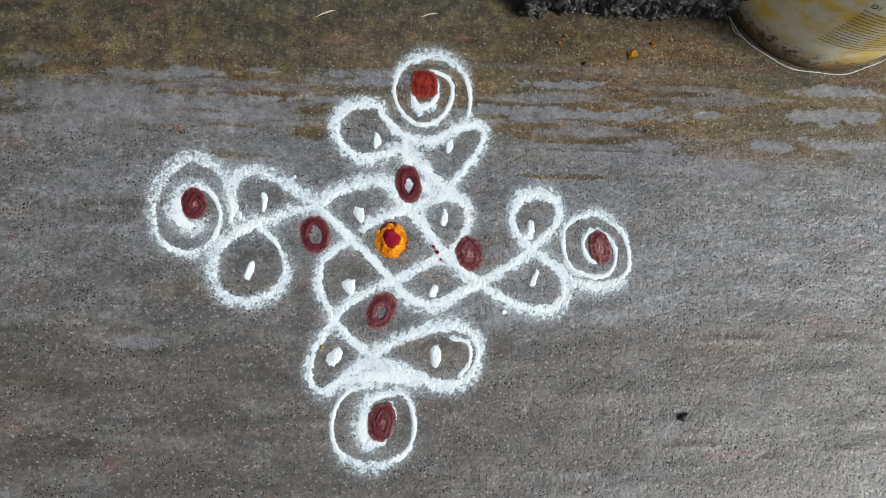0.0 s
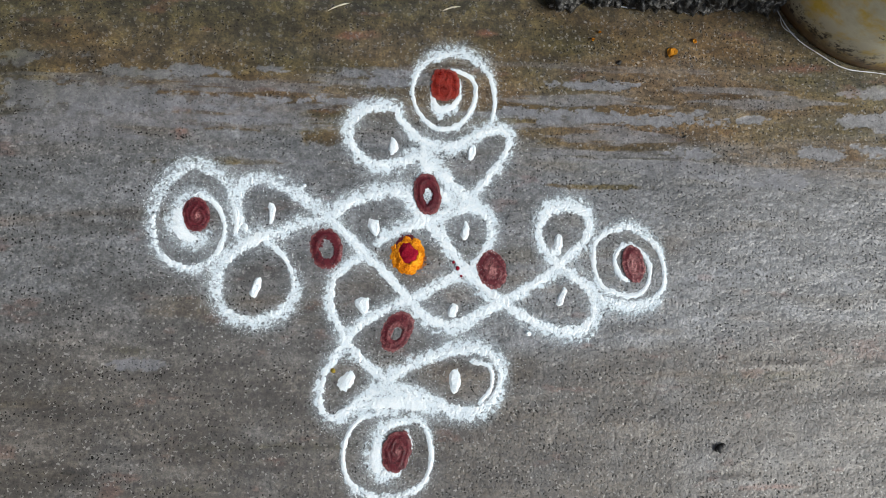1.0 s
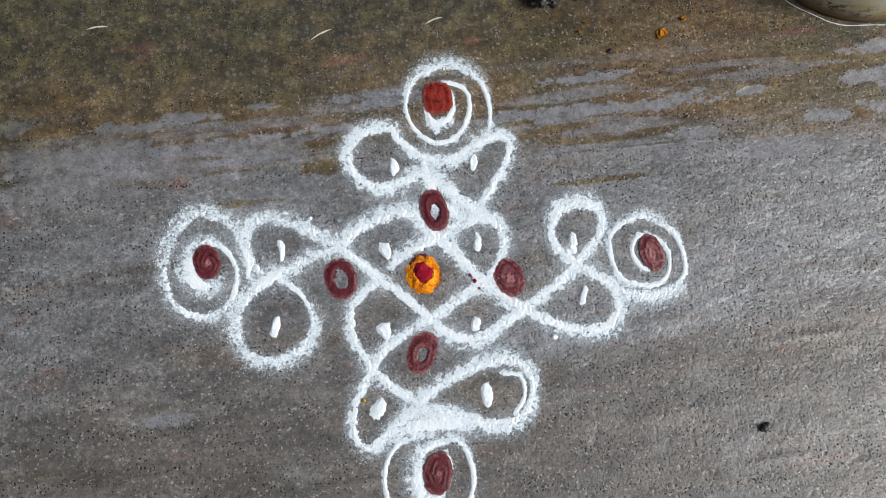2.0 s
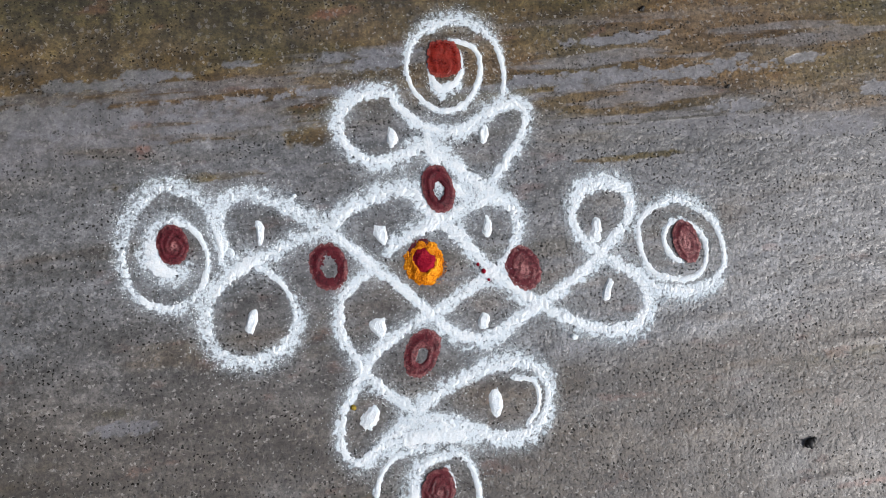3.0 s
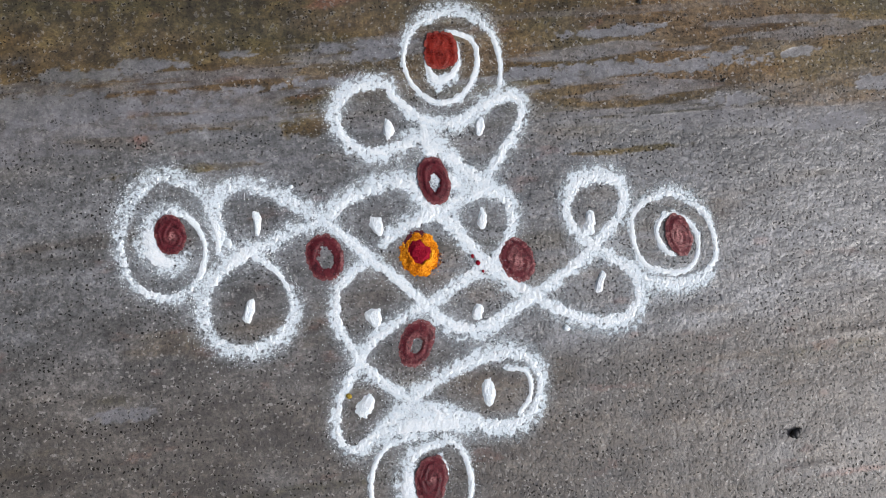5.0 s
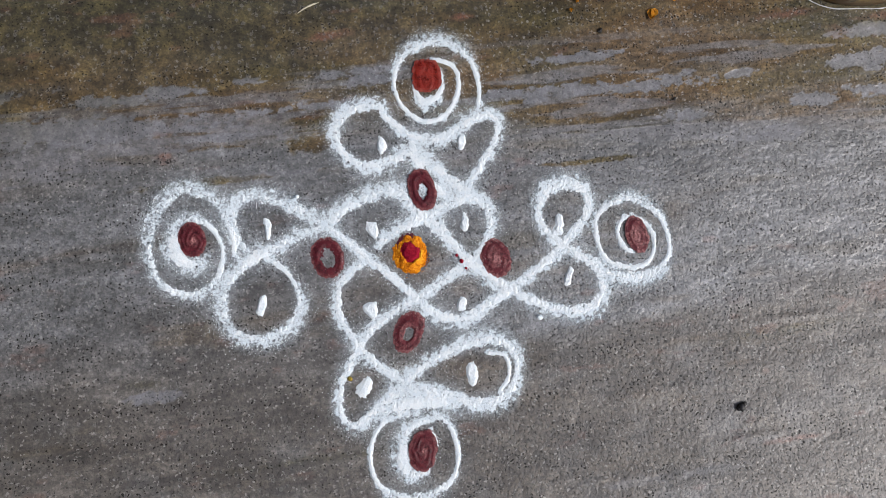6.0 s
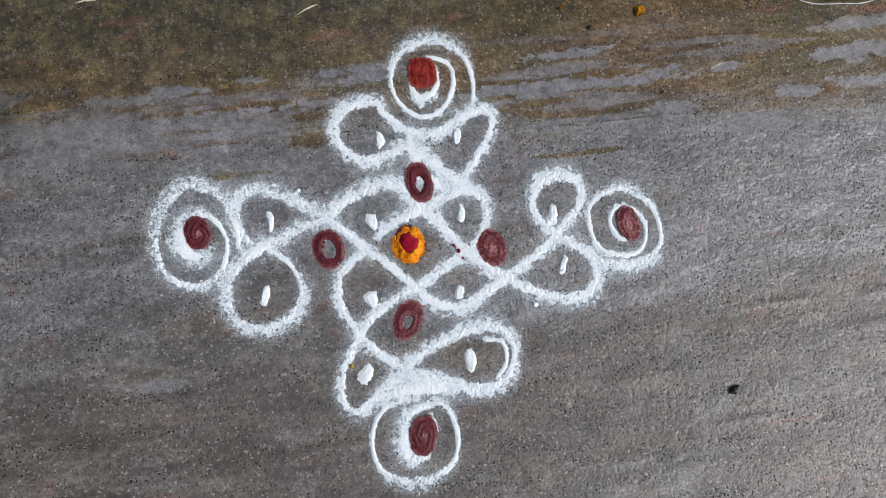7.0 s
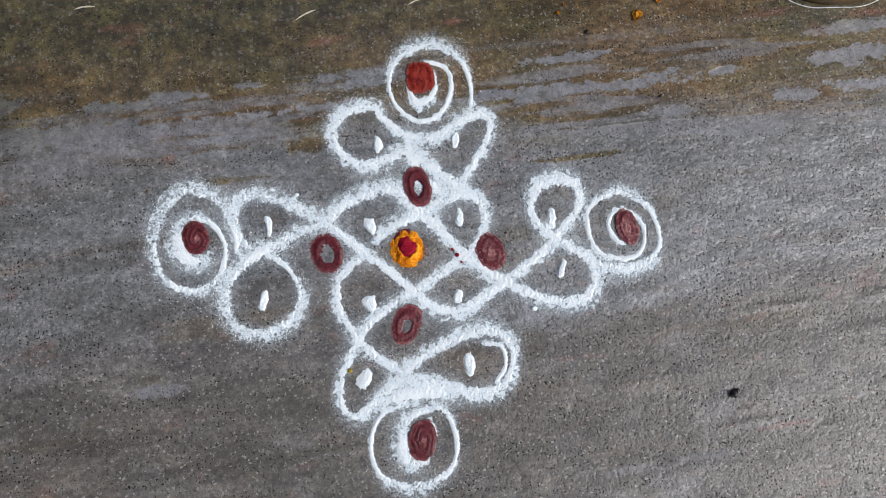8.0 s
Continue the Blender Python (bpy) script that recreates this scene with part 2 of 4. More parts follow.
def part(name, data, mat, parent, label="", kind=""):
    """Links a mesh or bmesh as one object under a thing or part (parent None: a thing of its own)."""
    if isinstance(data, bmesh.types.BMesh):
        me = bpy.data.meshes.new(name)
        bmesh.ops.recalc_face_normals(data, faces=data.faces)
        data.to_mesh(me)
        data.free()
        for p in me.polygons:
            p.use_smooth = True
        me.materials.append(mat)
        data = me
    ob = new(name, data)
    ob.parent = parent
    return tagged(ob, label, kind=kind)


# ---- the drawn lines of the kolam: x, y, half breadth in millimetres ----
LINES = [
    [(-173.4, 17, 3.8), (-171.5, 31.1, 3.8), (-176.2, 51.9, 5), (-185, 72, 6.1), (-200.6, 84.6, 7.2), (-222.1, 87, 7.7), (-240.5, 72.3, 7.1), (-251.9, 45.9, 5.9), (-254.2, 21.7, 5.3), (-247.7, 0.9, 4.8), (-232.5, -13.2, 4.8), (-209.7, -16.6, 5.4), (-190.7, -3.2, 4.9), (-183.4, 19.9, 3.3), (-186.8, 38.1, 3.3), (-197.2, 52.6, 4.4), (-212.4, 58.4, 5.6), (-222.5, 52, 6.7), (-229.4, 39.1, 8.9), (-228.2, 23.4, 10), (-219.9, 13.3, 8.9), (-207.9, 12.8, 7.8), (-200.7, 19.6, 4.5)],
    [(-158.9, 15.5, 5.4), (-168.6, 31.2, 6), (-172.6, 47.6, 6), (-168.4, 65.6, 6), (-157.5, 74.6, 6.7), (-136.7, 71.5, 7.3), (-115, 61.4, 7.3), (-95, 47.5, 7.3), (-79.8, 37.9, 5.5), (-106.7, 31.1, 7.3), (-130.8, 21.4, 7.8), (-154.7, 14.3, 8.4), (-173.5, 0.7, 7.7), (-186.9, -14.5, 7.6), (-189.7, -34.3, 7), (-184.5, -53.2, 7), (-169.3, -65, 7), (-148, -68.6, 7.6), (-126.7, -60.2, 7.1), (-114.2, -43.4, 5.9), (-113.4, -25.9, 5.4), (-123.2, -4.8, 4.2), (-139.4, 10.9, 5.4), (-153, 16.8, 6)],
    [(-82.2, 39.1, 5.5), (-60.2, 17.7, 6.1), (-44.9, 1.8, 6.7), (-29.1, -12.3, 6.1), (-15, -27.6, 5.5), (-4, -39.2, 5.5), (5.2, -50.8, 6.7), (16.2, -61.8, 7.4), (32.2, -69.8, 8), (50.7, -69.8, 8), (69.5, -61.1, 7.5), (86, -52.4, 6.9), (100.1, -45.5, 6.9), (124, -31.5, 7), (139.7, -21.9, 7.1), (155.7, -9, 6.5), (171.1, 4.7, 6.5), (186.1, 19.8, 5.9), (191.5, 39.4, 5.9), (184, 53, 7.9), (166.2, 57.9, 9.9), (147.6, 51.6, 7.9), (137.3, 37.1, 5.9), (136.3, 20.9, 5.2), (143.7, 6.2, 5.8), (155.7, -6.4, 7.1), (170.4, -17.2, 7.1), (185.8, -27.3, 7.1), (194.5, -42.5, 5.8), (193.9, -58.4, 6.4), (183.6, -72.3, 7.7), (166.6, -77.3, 8.3), (147.3, -74.1, 7.6), (130.2, -67.9, 6.9), (115.7, -58.6, 6.9), (100, -48, 6.9), (78.7, -34.3, 6.9), (65.1, -18.8, 6.9), (55.8, -8.8, 6.9), (42.1, 7.4, 7.5), (30.9, 23.6, 8.8), (19.1, 39.2, 9.5), (3.6, 51.6, 8.8)],
    [(-81, 37.8, 5.5), (-65.4, 51.3, 7.4), (-49, 59.2, 8.1), (-30.6, 65.4, 8.8), (-10.8, 67.2, 9.4), (2.9, 59.9, 9.5), (12.9, 47.4, 7.6)],
    [(-33.4, 11.3, 4.9), (-16.3, 24, 6.8), (2.9, 32.6, 7.5), (24.1, 38.1, 8.2), (47.5, 48.1, 7.6), (66, 53, 7.7), (81.2, 43.7, 7.1), (86.8, 29, 6.4), (81.3, 10.4, 5.7), (70.3, -6.2, 6.3), (60.7, -15.7, 6.9), (41.8, -24, 6.9), (21.3, -34.7, 6.8), (0.9, -45.9, 6.7), (-17.4, -52.7, 6.1), (-39.7, -64.3, 6), (-54, -75.8, 5.4), (-61.6, -90.7, 5.4), (-72.1, -103.2, 5.9), (-81.9, -118.5, 5.3), (-86.3, -137.8, 5.3), (-83.7, -154.7, 5.2), (-72.6, -163, 5.8), (-56.3, -154.5, 7.6), (-39.2, -141.9, 8.9), (-20.8, -126.8, 8.3), (-4.6, -114.4, 7.2), (16.6, -104.9, 7.3), (40.6, -96.6, 7.3), (64.8, -92.5, 8), (83.4, -97.4, 7.4), (95.1, -110.4, 6.2), (94, -131.6, 5.5), (84.4, -149, 6.7), (67.6, -157.7, 7.9), (44.9, -155, 8.4), (23.7, -146.3, 9), (2.6, -137.7, 9), (-16, -130.4, 7.2), (-29.8, -118.9, 7.2), (-46.6, -104.5, 6.6), (-60.4, -90.7, 6), (-66.5, -77.6, 5.4), (-74.4, -61.9, 5.4), (-78.7, -46.3, 5.4), (-76, -26.2, 5.4), (-64.8, -12.6, 6.1), (-46.7, -1.3, 6.1)],
    [(64.6, -106.5, 3.1), (81.9, -110.3, 3.1), (86.7, -121.9, 3.1), (84, -135.7, 3.1), (73.3, -147.6, 3.7)],
    [(-49.2, -152.9, 5.3), (-29.7, -147.3, 8.3), (-2.8, -146, 9.5), (24.3, -152.9, 7.8)],
    [(66.8, 65.9, 5.8), (83.8, 84.6, 5.8), (95.7, 100, 5.9), (104.5, 117.4, 5.3), (104.2, 132, 6.6), (91.8, 138.2, 7.9), (74.8, 132.2, 7.9), (55.3, 119.7, 7.8), (35.4, 113.7, 7.7), (16.3, 119.6, 6.4), (2.4, 129.6, 5.1), (-8.9, 142.9, 5.1), (-14.6, 155.1, 5.8), (-28.5, 157.1, 7.1), (-47.2, 153.1, 8.3), (-60.8, 139.5, 8.2), (-63.7, 125.2, 6.3), (-57.4, 109.3, 5.7), (-42.5, 96.3, 6.3), (-23.9, 93.1, 7.6), (-4.5, 99.4, 7.6), (9.3, 105.1, 7), (22.6, 99, 7.7), (33.3, 87.7, 8.3), (45.8, 71.8, 9), (60.4, 61.2, 9), (71.7, 51.2, 8.3)],
    [(14.4, 119.5, 5.1), (15.6, 105.3, 6.4), (17.5, 87.2, 7), (18.7, 73.1, 7.6), (35, 61.9, 7.6), (44.4, 55.7, 7.7)],
    [(86.7, 145.3, 3.3), (90.3, 162.2, 3.3), (89.9, 177, 4), (85.6, 195, 4.7), (73.3, 210.7, 6.7), (53.7, 219.2, 7.3), (36.1, 217.6, 7.3), (16.7, 207.8, 5.9), (5.7, 193.1, 4.6), (1.9, 175.6, 3.3), (5, 158.6, 3.2), (14.5, 143.8, 3.9), (28.5, 134.5, 4.5), (43.2, 135, 4.6), (57.5, 144.2, 4.6), (67.4, 161.2, 4), (70.2, 178.8, 3.3), (65.8, 191.3, 3.3), (56.1, 196.9, 3.3), (43.8, 200.4, 3.3)],
    [(23.6, 179.3, 3.3), (24.2, 164.7, 4.6), (30.5, 154.3, 5.9), (40.8, 156.1, 5.9), (49.3, 163.8, 4.6), (53.3, 177.3, 2.6), (51.5, 188.6, 2)],
    [(6.1, -159.7, 5.4), (19.9, -172.3, 4.8), (25.3, -193, 3.6), (23.3, -213.3, 3.5), (13.7, -228.6, 4.7), (-7, -237.8, 5.8), (-29.4, -238.8, 6.9), (-48.6, -229.6, 5.2), (-59.2, -215.7, 4), (-62.3, -195.5, 3.5), (-57.8, -177.8, 3.5), (-48, -164.6, 4.1), (-32.1, -156.7, 5.3), (-11.8, -157, 5.9)],
    [(3.1, -165.5, 4.8), (-14.8, -167.5, 5.3), (-26.6, -177.8, 7), (-31.3, -195.1, 8.8), (-29.5, -209.6, 8.7), (-20.6, -216.7, 6.4), (-8.8, -215.3, 4.1), (1.3, -200.5, 2.9), (4.3, -186.1, 3), (-0.5, -174.8, 3.6)],
    [(197.4, -36.8, 3.9), (208.9, -45, 7.1), (233.3, -49.4, 7.8), (255.6, -44.2, 6.6), (269.1, -29.2, 4), (271.4, -9.7, 3.3), (265.1, 12.5, 4.7), (252.1, 26.7, 6), (234.9, 35, 6), (214.6, 32, 5.3), (198.8, 21.3, 4), (193.6, 5, 3.9), (195.5, -14.4, 3.9), (203.6, -29.7, 4.6), (220.5, -37.3, 4.6), (238.5, -37.8, 3.9), (250.9, -28.7, 3.3), (255.9, -9.9, 3.3), (251, 3.1, 4), (240.7, 13.4, 4), (227.4, 15.8, 4), (218.3, 6.6, 3.3), (217.1, -5.7, 3.3), (223.3, -18, 3.9), (231.7, -23.1, 3.3)],
]


def stroke_line(points, step=0.0011, closed=False):
    """Centre line and half breadth along a hand-poured line, through points given in millimetres."""
    p = np.array(points, float) / 1000
    p = np.vstack([2 * p[0] - p[1], p, 2 * p[-1] - p[-2]])
    out = []
    for a, b, c, d in zip(p[:-3], p[1:-2], p[2:-1], p[3:]):
        n = max(2, int(np.linalg.norm((c - b)[:2]) / step))
        t = np.linspace(0, 1, n, endpoint=False)[:, None]
        out.append(0.5 * (2 * b + (c - a) * t + (2 * a - 5 * b + 4 * c - d) * t ** 2 + (3 * b - a - 3 * c + d) * t ** 3))
    return np.vstack(out + [p[-2][None]])


# ---- ground ----
# damp pale films left by water, the sky's sheen put into their colour: centre x, y, half length, half breadth in
# millimetres
FILM = [(207.7, 153.5, 102.4, 8.9), (209.1, 190.6, 44.8, 5.5), (309.9, 117.5, 34.7, 6.3), (372.9, 158, 17.8, 4.3), (454.2, 122.3, 28.9, 7.2), (540.4, 163.2, 67, 10.4), (551.2, 196.3, 60.1, 6), (559.7, 125.8, 59.3, 7.4), (-272.2, 181.5, 42.3, 6), (-303.7, 181.8, 12, 10.8), (-214.1, 186.3, 30.7, 5.5), (-145.5, 192.3, 22, 3.8), (-330.1, 197.5, 8.4, 4.8), (-34.3, 193.2, 35.6, 5.2), (-15.3, 182.8, 25.9, 5.2), (-394, 191, 20.5, 7), (-324.9, 153.9, 106.3, 14.8), (-221.5, 149, 72.9, 7.3), (-83.8, 160, 57, 5.7), (-185.8, 135.9, 42.8, 3.7), (393.6, 91.2, 49.3, 9.9), (113.9, 156.5, 26.7, 4.7), (-256, -112.9, 25.2, 7.8), (-148.5, 69.9, 36.4, 7.3)]
# darker damp stains; the last three also paint shade beside stone and bucket: same form
STAIN_AND_SHADE = [(-274.7, 235.8, 36.8, 11), (-267.6, -98.5, 22.4, 4.5), (-113.7, -189.2, 114.1, 4.6), (-207.5, -228.7, 43.9, 3.3), (392.5, -121.6, 80.2, 6.7), (385.3, 289.9, 44.3, 29.5), (425, 258, 95, 20), (545, 205, 90, 9)]
# raised trowel ridges: same form
RIDGE = [(521.6, -112.2, 49.9, 9.2), (559.4, -172.2, 33.1, 7.9), (517.2, -232.2, 32.2, 6.4), (205.4, -250.4, 36.9, 7), (99.1, -252.7, 17.9, 15.9), (33.1, -192.5, 28.5, 6.8), (393.5, -108.7, 48.3, 5.1), (489.5, -145.2, 73.6, 7.8), (527.1, -203.8, 48.8, 6.4), (324.1, -225.6, 46, 4.9), (237.2, -255.6, 29.7, 5.9), (154.9, -248.7, 21.8, 4.6), (262.8, -261.2, 22.4, 7.1)]
# brown mud lying between the pale films
MUD = [(-150, 131.5, 86.3, 5.6), (-321.9, 149.7, 17.7, 7.1), (200, 128.8, 81.2, 8.8), (201.8, 176.5, 51.4, 4.8), (375.3, 140.6, 56.8, 14.2), (545.8, 139.6, 66.7, 6.7), (-27.9, 171.6, 14.2, 8.4), (-83.3, 123.8, 25.1, 8.8), (-222.3, 169.2, 55, 7.3), (-354.1, 174.3, 41.2, 4.7), (-102.5, 176.7, 44.3, 7.6), (549.7, 180.2, 67.4, 6), (433.9, 144.8, 43.3, 10.1), (198.2, 77.8, 60.1, 3.3), (-178.6, 92.7, 72.7, 3.6)]
# paler scoured spots
# paler spots, some along the ridges
PALE = [(528.3, -117.6, 48.5, 5.5), (530.6, -168.5, 41.1, 6.8), (340.6, -231, 38.5, 3.8), (198.9, -254.3, 42.9, 5.5), (302.5, -253.5, 37.8, 6.3)]
# reddish powder stains
RUST = [(-56.6, 234, 24.7, 5.8), (-232, 120.3, 9, 8.4), (79, 243.1, 14.9, 4.7), (568, 210.3, 45.4, 6.8), (439.6, 220.1, 36.8, 7.4), (377.6, -233.3, 38.8, 3.9)]
SLOPE = 0.014


def patches(x, y, table, edge=0.5, seed=40, wob=0.55):
    out = np.zeros_like(x)
    for k, (cx, cy, a, b) in enumerate(table):
        dx, dy = (x - cx / 1000), (y - cy / 1000)
        dy = dy - SLOPE * dx
        near = (abs(dx) < a / 400) & (abs(dy) < b / 250)
        if near.any():
            nx, ny = x[near], y[near]
            w = fbm(nx * 26, ny * 75, seed + k, 4) - 0.5 + 0.8 * (fbm(nx * 160, ny * 260, seed + k + 9, 3) - 0.5)
            d = np.sqrt((dx[near] / (a / 1000)) ** 2 + (dy[near] / (b / 1000)) ** 2) + 2 * wob * w
            out[near] = np.maximum(out[near], 1 - smooth(1 - edge, 1 + edge * 0.3, d))
    return out


def spaced(lo, hi, step, reach):
    """Even steps from lo to hi, then growing steps out to reach on both sides."""
    inner = np.arange(lo, hi + step / 2, step)
    out, s, v = [], step, inner[-1]
    while v < reach:
        s *= 1.35
        v += s
        out.append(v)
    out = np.array(out) - inner[-1]
    return np.concatenate([inner[0] - out[::-1], inner, inner[-1] + out])


def ground_base(x, y):
    """The broad relief of the worn concrete."""
    h = 0.0020 * (fbm(x * 12, y * 26, 3, 3) - 0.5) + 0.0008 * patches(x, y, RIDGE, 0.95, 90, 0.3)
    return h * (1 - smooth(0.9, 3.0, np.hypot(x, y)))


def ground_height(x, y):
    """The broad relief with brushed streaks, grain and pores."""
    coarse = 0.55 + 0.45 * smooth(-0.10, 0.30, x)
    h = 0.00042 * (fbm(x * 45, y * 170, 12, 3) - 0.5) - 0.00022 * coarse * smooth(0.50, 0.74, fbm(x * 130, y * 170, 5, 3))
    h = h - 0.00035 * coarse * smooth(0.64, 0.74, fbm(x * 260, y * 300, 8, 2))
    return ground_base(x, y) + h * (1 - smooth(0.9, 3.0, np.hypot(x, y)))


gx, gy = spaced(-0.46, 0.68, 0.0012, 60), spaced(-0.36, 0.38, 0.0012, 60)
X, Y = np.meshgrid(gx, gy)
band = Y - SLOPE * X
wave = fbm(X * 6, Y * 40, 21, 5) - 0.5
mud = smooth(0.085, 0.150, band + 0.13 * wave) * (0.85 + 0.5 * (fbm(X * 12, Y * 60, 25, 4) - 0.3))
mud = mud * (1 - 0.75 * smooth(0.0, -0.32, X) * (1 - smooth(0.10, 0.19, band)))
mud = np.maximum(mud, 0.38 * smooth(0.56, 0.74, fbm(X * 5, Y * 34, 29, 5)) * smooth(0.35, 0.0, abs(band)))
mud = np.maximum(mud, 0.95 * patches(X, Y, MUD, 0.4, 110, 0.75))
film = np.maximum(patches(X, Y, FILM, 0.22, 40, 0.9), 0.4 * patches(X, Y, PALE, 0.8, 160, 0.9))
mud = mud * (1 - 0.8 * film)
thin = smooth(0.57, 0.63, fbm(X * 5, Y * 52, 44, 5)) * smooth(0.07, 0.11, band) * (1 - smooth(0.17, 0.24, band))
film = np.maximum(film, 0.8 * thin)
film = film * (0.62 + 0.8 * (fbm(X * 90, Y * 160, 33, 3) - 0.25))
silt_and_shade = 0.88 * smooth(0.18, 0.30, band - 0.16 * X + 0.10 * (fbm(X * 8, Y * 18, 36, 4) - 0.5))
# this mask also carries the shade painted on the ground near the bucket
silt_and_shade = np.maximum(silt_and_shade, 0.7 * patches(X, Y, STAIN_AND_SHADE, 0.9, 70))
right = smooth(-0.12, 0.10, X)
wander = 0.06 * (fbm(X * 5, Y * 16, 51, 4) - 0.5)
warm = right * smooth(-0.070, -0.105, band + wander) + (1 - right) * 0.85 * smooth(0.02, -0.16, band + 2 * wander)
rust = 0.7 * patches(X, Y, RUST, 0.9, 130)
rust = np.maximum(rust, 0.3 * smooth(0.70, 0.80, fbm(X * 22, Y * 60, 61, 4)))
# away from the drawing the stains break up into broad patches
near = 1 - smooth(0.75, 1.5, np.hypot(X, Y))
broad = smooth(0.42, 0.62, fbm(X * 0.9, Y * 1.6, 81, 5))
mud, film, silt_and_shade, warm = mud * near + 0.5 * broad * (1 - near), film * near, silt_and_shade * near, warm * near + (1 - near) * (1 - broad) * 0.7
# fine flour beside and under the lines: crisp on the inner side of a bend, drifting out on the outer side
# how thinly each line is poured
SPARSE = (1.7, 1.2, 0.55, 0.75, 0.78, 0.8, 1.3, 0.7, 0.4, 1.1, 0.0, 1.3, 0.9, 1.1)


def bends(line, step, span):
    """Tangent, left side and the outer side of the bend (-1 to 1) along a line."""
    tang = np.gradient(line[:, :2], axis=0)
    tang /= np.linalg.norm(tang, axis=1)[:, None] + 1e-9
    bend = np.cross(tang, np.gradient(tang, axis=0)) / step
    bend = np.convolve(np.pad(bend, span, mode="edge"), np.ones(2 * span + 1) / (2 * span + 1), "valid")
    return tang, np.stack([-tang[:, 1], tang[:, 0]], 1), -np.sign(bend) * smooth(1.0, 8.0, abs(bend))


dust, drift = np.zeros_like(X), np.zeros_like(X)
clots = fbm(X * 230, Y * 230, 56, 3) - 0.5
for points, thinly in zip(LINES, SPARSE):
    line = stroke_line(points, 0.0016)
    tang, side, outer = bends(line, 0.0016, 10)
    field = np.zeros_like(X)
    full = 0.80 - 0.28 * min(1.0, max(0.0, thinly - 0.5))
    for (sx, sy, sw), (nx, ny), o in zip(line, side, outer):
        broad = float(smooth(0.0032, 0.0062, sw))
        sw = sw * (0.66 + 0.34 * broad)
        i0, i1 = np.searchsorted(gx, (sx - 0.034, sx + 0.034))
        j0, j1 = np.searchsorted(gy, (sy - 0.034, sy + 0.034))
        dx, dy = X[j0:j1, i0:i1] - sx, Y[j0:j1, i0:i1] - sy
        d = np.hypot(dx, dy)
        lean = o * (dx * nx + dy * ny) / (d + 1e-6)
        reach = d / sw - 1.9 * clots[j0:j1, i0:i1] * (0.5 + 0.7 * np.maximum(lean, 0))
        core = full * (1 - smooth(0.55, 1.04 + 0.16 * np.maximum(lean, 0), reach))
        halo = (0.04 + 0.06 * broad + 0.11 * broad * np.maximum(lean, 0)) * np.exp(-np.maximum(d - sw, 0) / (0.0030 + 0.0020 * np.maximum(lean, 0)))
        view = field[j0:j1, i0:i1]
        np.maximum(view, np.maximum(core, halo), out=view)
        drift[j0:j1, i0:i1] += 0.0085 * (sw / 0.007) * np.exp(-d * d / (2 * 0.013 ** 2))
    dust = 1 - (1 - dust) * (1 - field)
dust = np.maximum(dust, 1 - (1 - dust) * (1 - 0.48 * (1 - np.exp(-1.5 * drift)))) * (0.55 + 0.9 * fbm(X * 120, Y * 120, 55, 4))
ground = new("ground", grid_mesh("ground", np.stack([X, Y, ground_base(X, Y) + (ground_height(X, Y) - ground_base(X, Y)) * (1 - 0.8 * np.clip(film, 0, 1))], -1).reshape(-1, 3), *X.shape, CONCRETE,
             attributes={"mud": np.clip(mud, 0, 1), "film": np.clip(film, 0, 1), "silt_and_shade": np.clip(silt_and_shade, 0, 1), "warm": np.clip(warm, 0, 1), "rust": rust, "dust": np.clip(dust, 0, 1)}))
tagged(ground, "worn grey concrete ground with brown mud streaks, damp pale films, painted sheen and shade", "ground", kind="structure")


def wall(name, cx, cy, sx, sy, tall, label):
    bm = bmesh.new()
    bmesh.ops.create_cube(bm, size=1)
    bmesh.ops.scale(bm, vec=(sx, sy, tall), verts=bm.verts)
    bmesh.ops.bevel(bm, geom=bm.edges[:], offset=0.01, segments=2, affect="EDGES")
    me = bpy.data.meshes.new(name)
    bm.to_mesh(me)
    bm.free()
    me.materials.append(PLASTER)
    ob = new(name, me)
    ob.location = (cx, cy, tall / 2 - 0.01)
    return tagged(ob, label, "wall", kind="structure")


# unseen wall, added to block sky light and darken the left side
wall("wall_west", -0.68, 0.0, 0.2, 6.0, 3.6, "plain plastered wall added out of view to block the sky")


# ---- the kolam ----
GRAINS = []


